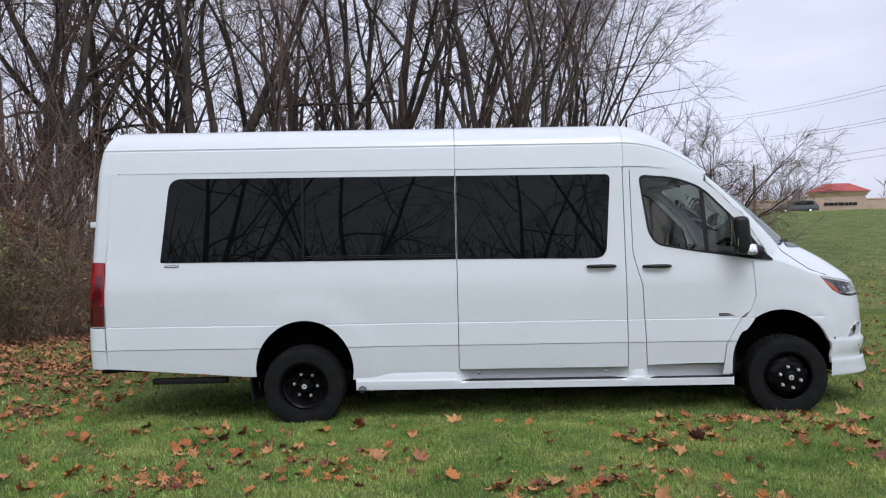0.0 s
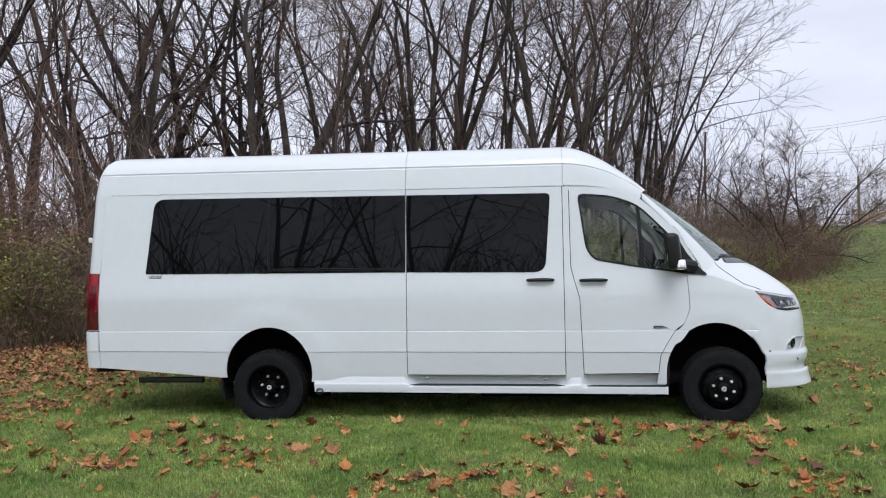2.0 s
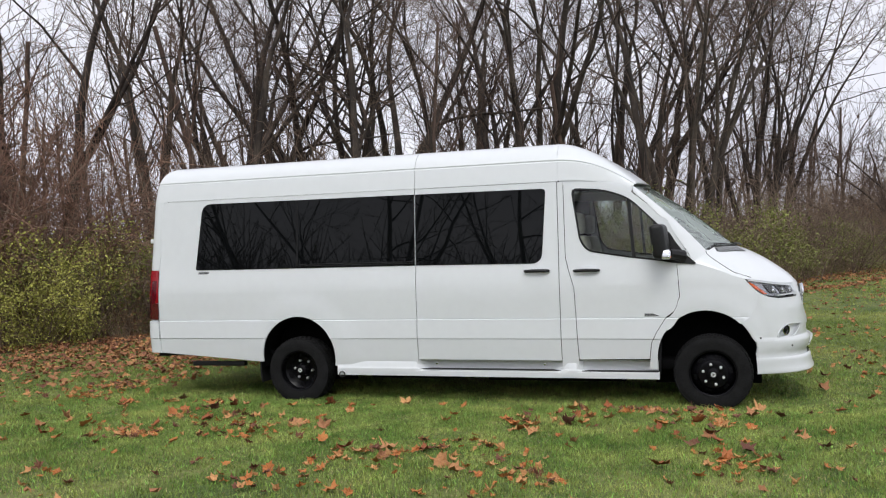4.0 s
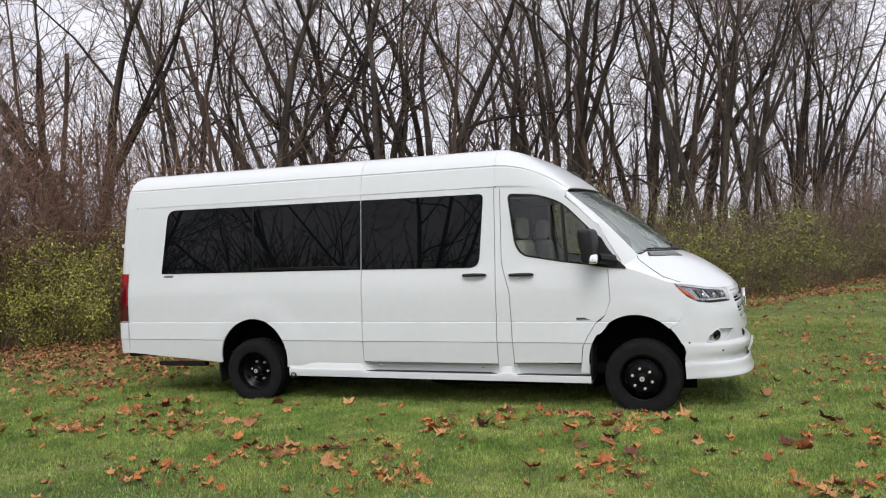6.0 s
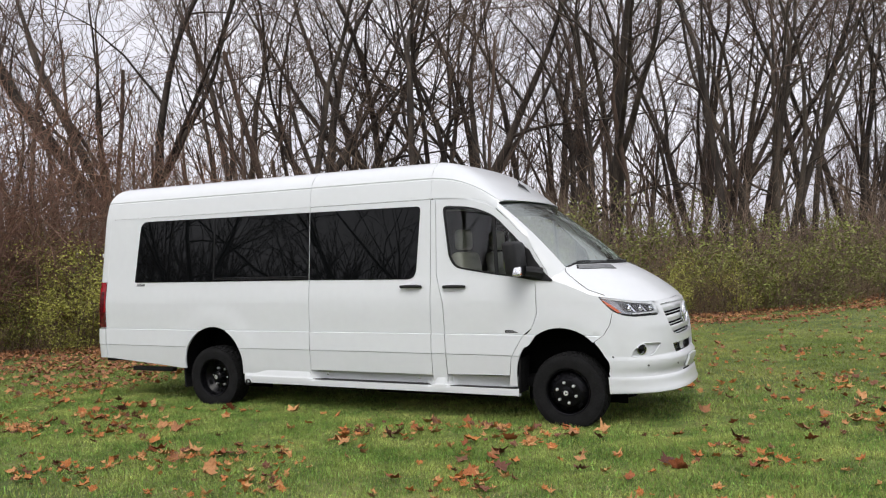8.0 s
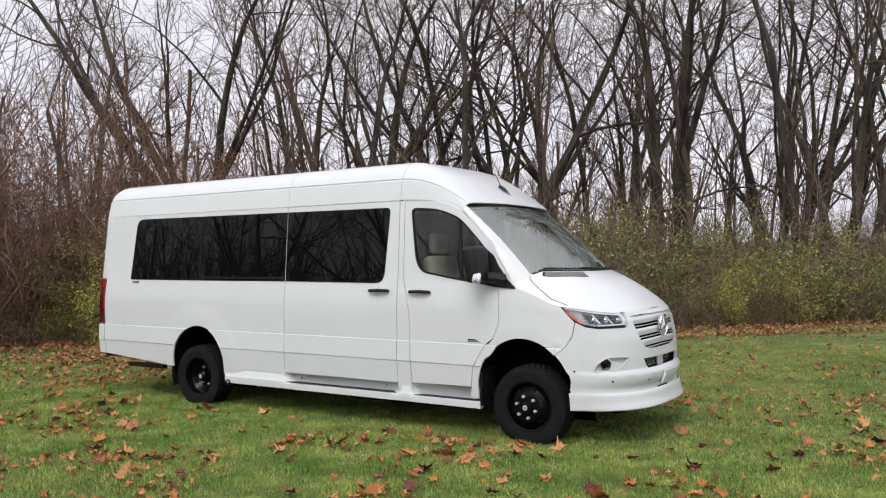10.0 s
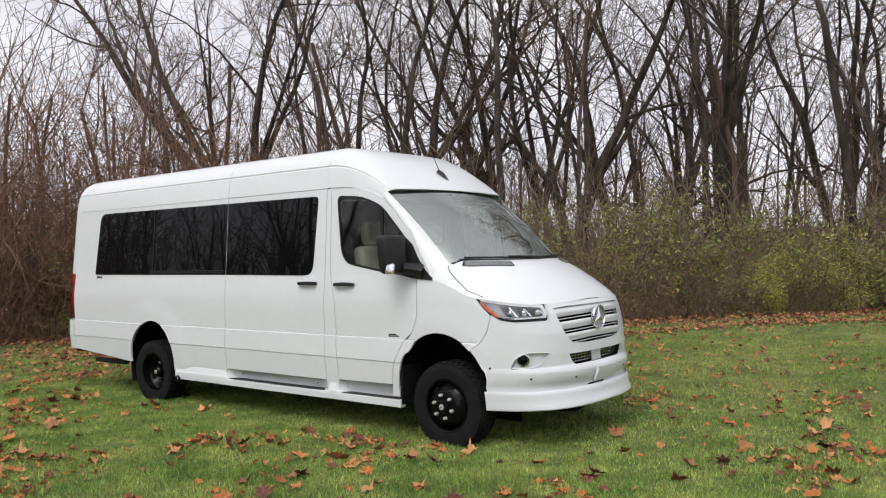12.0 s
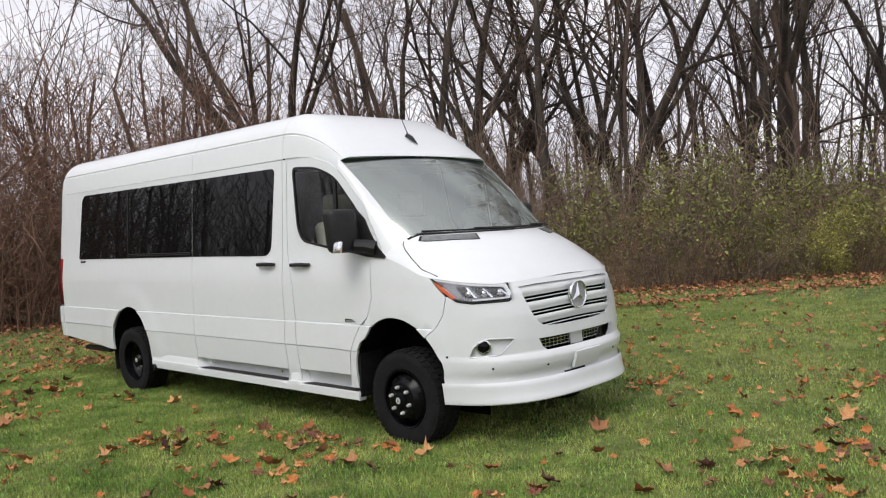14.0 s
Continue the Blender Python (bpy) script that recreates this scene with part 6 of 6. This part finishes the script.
LEAVES = [leaf_mesh(100 + i, m) for i, m in enumerate((LEAF_RUST, LEAF_TAN, LEAF_RUST, LEAF_DARK, LEAF_TAN, LEAF_RUST, LEAF_DARK, LEAF_TAN))]
LEAF_LABELS = {0: "curled rust-brown maple leaf lying on the grass", 1: "pale tan dried maple leaf lying on the grass", 3: "dark brown withered maple leaf lying on the grass"}
KEY_LEAVES = [(-3.87, -2.57), (-3.39, -2.86), (-2.53, -1.73), (-2.40, -2.43), (-1.88, -1.67), (-1.40, -2.56), (-1.64, -1.32), (-1.08, -2.69), (-0.87, -3.16), (-0.82, -1.25), (-0.22, -3.35), (0.07, -3.37), (0.64, -2.51), (0.91, -1.40),
              (1.71, -2.19), (1.77, -3.58), (2.19, -3.25), (2.33, -3.05), (2.10, -2.55), (0.99, -2.14), (2.86, -2.87), (3.95, -2.37), (3.49, -2.60), (2.47, -1.76), (-0.56, -3.39), (0.29, -3.73), (3.78, -1.53), (0.96, -2.27), (2.02, -2.07),
              (3.71, -1.32), (4.18, -0.81), (4.35, -0.61), (4.59, -0.40), (4.80, 0.15), (4.63, 0.91), (5.04, -0.55), (4.26, -1.21), (2.55, -1.20), (3.23, -0.07), (4.29, -0.07), (1.19, -1.15)]
rng = np.random.default_rng(19)
spots = [(x, y, rng.uniform(0.14, 0.19)) for x, y in KEY_LEAVES]
while len(spots) < 290:
    x, y = rng.uniform(-5.5, 7.0), rng.uniform(-4.6, 2.0)
    if -4.1 < x < 3.2 and -1.15 < y < 1.2:
        continue
    if rng.uniform(0, 1) > 0.45 + 0.5 * math.sin(x * 1.3 + 2.0) * math.sin(y * 1.1 + 0.5):
        continue
    spots.append((x, y, rng.uniform(0.075, 0.155)))
for x, y, size in spots:
    k = int(rng.choice([0, 1, 2, 3, 4, 5, 6, 7], p=[0.17, 0.16, 0.15, 0.08, 0.13, 0.15, 0.07, 0.09]))
    ob = new("fallen_leaf", LEAVES[k])
    tilt = rng.normal(0, 20, 2)
    ob.matrix_world = pose(x, y, float(ground_z(x, y)) + 0.026, tilt[0], tilt[1], rng.uniform(0, 360)) @ Matrix.Diagonal((size, size, size, 1))
    tagged(ob, LEAF_LABELS[{0: 0, 2: 0, 5: 0, 1: 1, 4: 1, 7: 1, 3: 3, 6: 3}[k]], "leaf", "leaves on the lawn")

# the rest of the leaves, and the drift along the wood's edge
rng = np.random.default_rng(23)
n = 9500
x = rng.uniform(-16, 20, n)
y = edge_y(x) + np.where(rng.uniform(0, 1, n) < 0.8, rng.normal(0.6, 1.3, n), rng.normal(-2.0, 3.0, n))
x2, y2 = rng.uniform(-14, 16, 4200), rng.uniform(-8.0, 26, 4200)
ok = (y2 < edge_y(x2)) & ~((x2 > -5.5) & (x2 < 7.0) & (y2 > -4.6) & (y2 < 2.0)) & (rng.uniform(0, 1, 4200) < 0.35 + 0.4 * (y2 > 2))
x3, y3 = rng.normal(-6.8, 2.0, 1500), rng.normal(2.6, 1.6, 1500)
x4 = rng.uniform(-2, 9, 900)
y4 = edge_y(x4) - 3.6 + 0.35 * np.sin(x4 * 1.7) + rng.normal(0, 0.28, 900)
x, y = np.concatenate((x, x2[ok], x3, x4)), np.concatenate((y, y2[ok], y3, y4))
keep = ~((x > -4.3) & (x < 3.4) & (y > -1.3) & (y < 1.3))
x, y = x[keep], y[keep]
n = len(x)
z = ground_z(x, y) + rng.uniform(0.02, 0.06, n)
s, a = rng.uniform(0.06, 0.12, n), rng.uniform(0, 6.283, n)
ring = np.array([(0, -0.5), (0.42, -0.28), (0.25, 0.05), (0.5, 0.3), (0.12, 0.3), (0, 0.62), (-0.12, 0.3), (-0.5, 0.3), (-0.25, 0.05), (-0.42, -0.28)])
lift = rng.uniform(-0.1, 0.5, (n, 10)) * s[:, None]
px = x[:, None] + s[:, None] * (ring[None, :, 0] * np.cos(a)[:, None] - ring[None, :, 1] * np.sin(a)[:, None])
py = y[:, None] + s[:, None] * (ring[None, :, 0] * np.sin(a)[:, None] + ring[None, :, 1] * np.cos(a)[:, None])
v = np.stack((px, py, z[:, None] + lift), -1).reshape(-1, 3)
tagged(new("leaf_litter", np_mesh("leaf_litter", v, np.arange(10 * n).reshape(-1, 10), LEAF_STUFF)), "drift of brown and rust fallen leaves", "leaves", kind="stuff")

# further leaves among those on the lawn, smaller and half sunk in the grass
rng = np.random.default_rng(29)
vs, fs, ms, base = [], [], [], 0
nests = np.stack((rng.uniform(-5.5, 7.0, 60), rng.uniform(-4.6, 2.5, 60)), -1)
for k, me in enumerate(LEAVES):
    me.calc_loop_triangles()
    src = np.array([q.co for q in me.vertices])
    tri = np.array([t.vertices for t in me.loop_triangles])
    for i in range(330):
        x, y = rng.uniform(-7.0, 9.5), rng.uniform(-5.2, 6.0)
        if rng.uniform(0, 1) < 0.55:
            x, y = nests[rng.integers(0, len(nests))] + rng.normal(0, 0.2, 2)
        if (-4.2 < x < 3.3 and -1.2 < y < 1.2) or y > edge_y(x):
            continue
        m = pose(x, y, float(ground_z(x, y)) + 0.016, rng.normal(0, 22), rng.normal(0, 22), rng.uniform(0, 360))
        rot = np.array(m.to_3x3())
        vs.append(src * rng.uniform(0.045, 0.12) @ rot.T + np.array(m.translation))
        fs.append(tri + base)
        ms.append(np.full(len(tri), {0: 0, 2: 0, 5: 0, 1: 1, 4: 1, 7: 1, 3: 2, 6: 2}[k], dtype=np.int32))
        base += len(src)
me = np_mesh("small_leaves", np.concatenate(vs), np.concatenate(fs), LEAF_RUST)
me.materials.append(LEAF_TAN)
me.materials.append(LEAF_DARK)
me.polygons.foreach_set("material_index", np.concatenate(ms))
tagged(new("small_leaves", me), "small dry leaves half sunk in the grass", "leaves", kind="stuff")
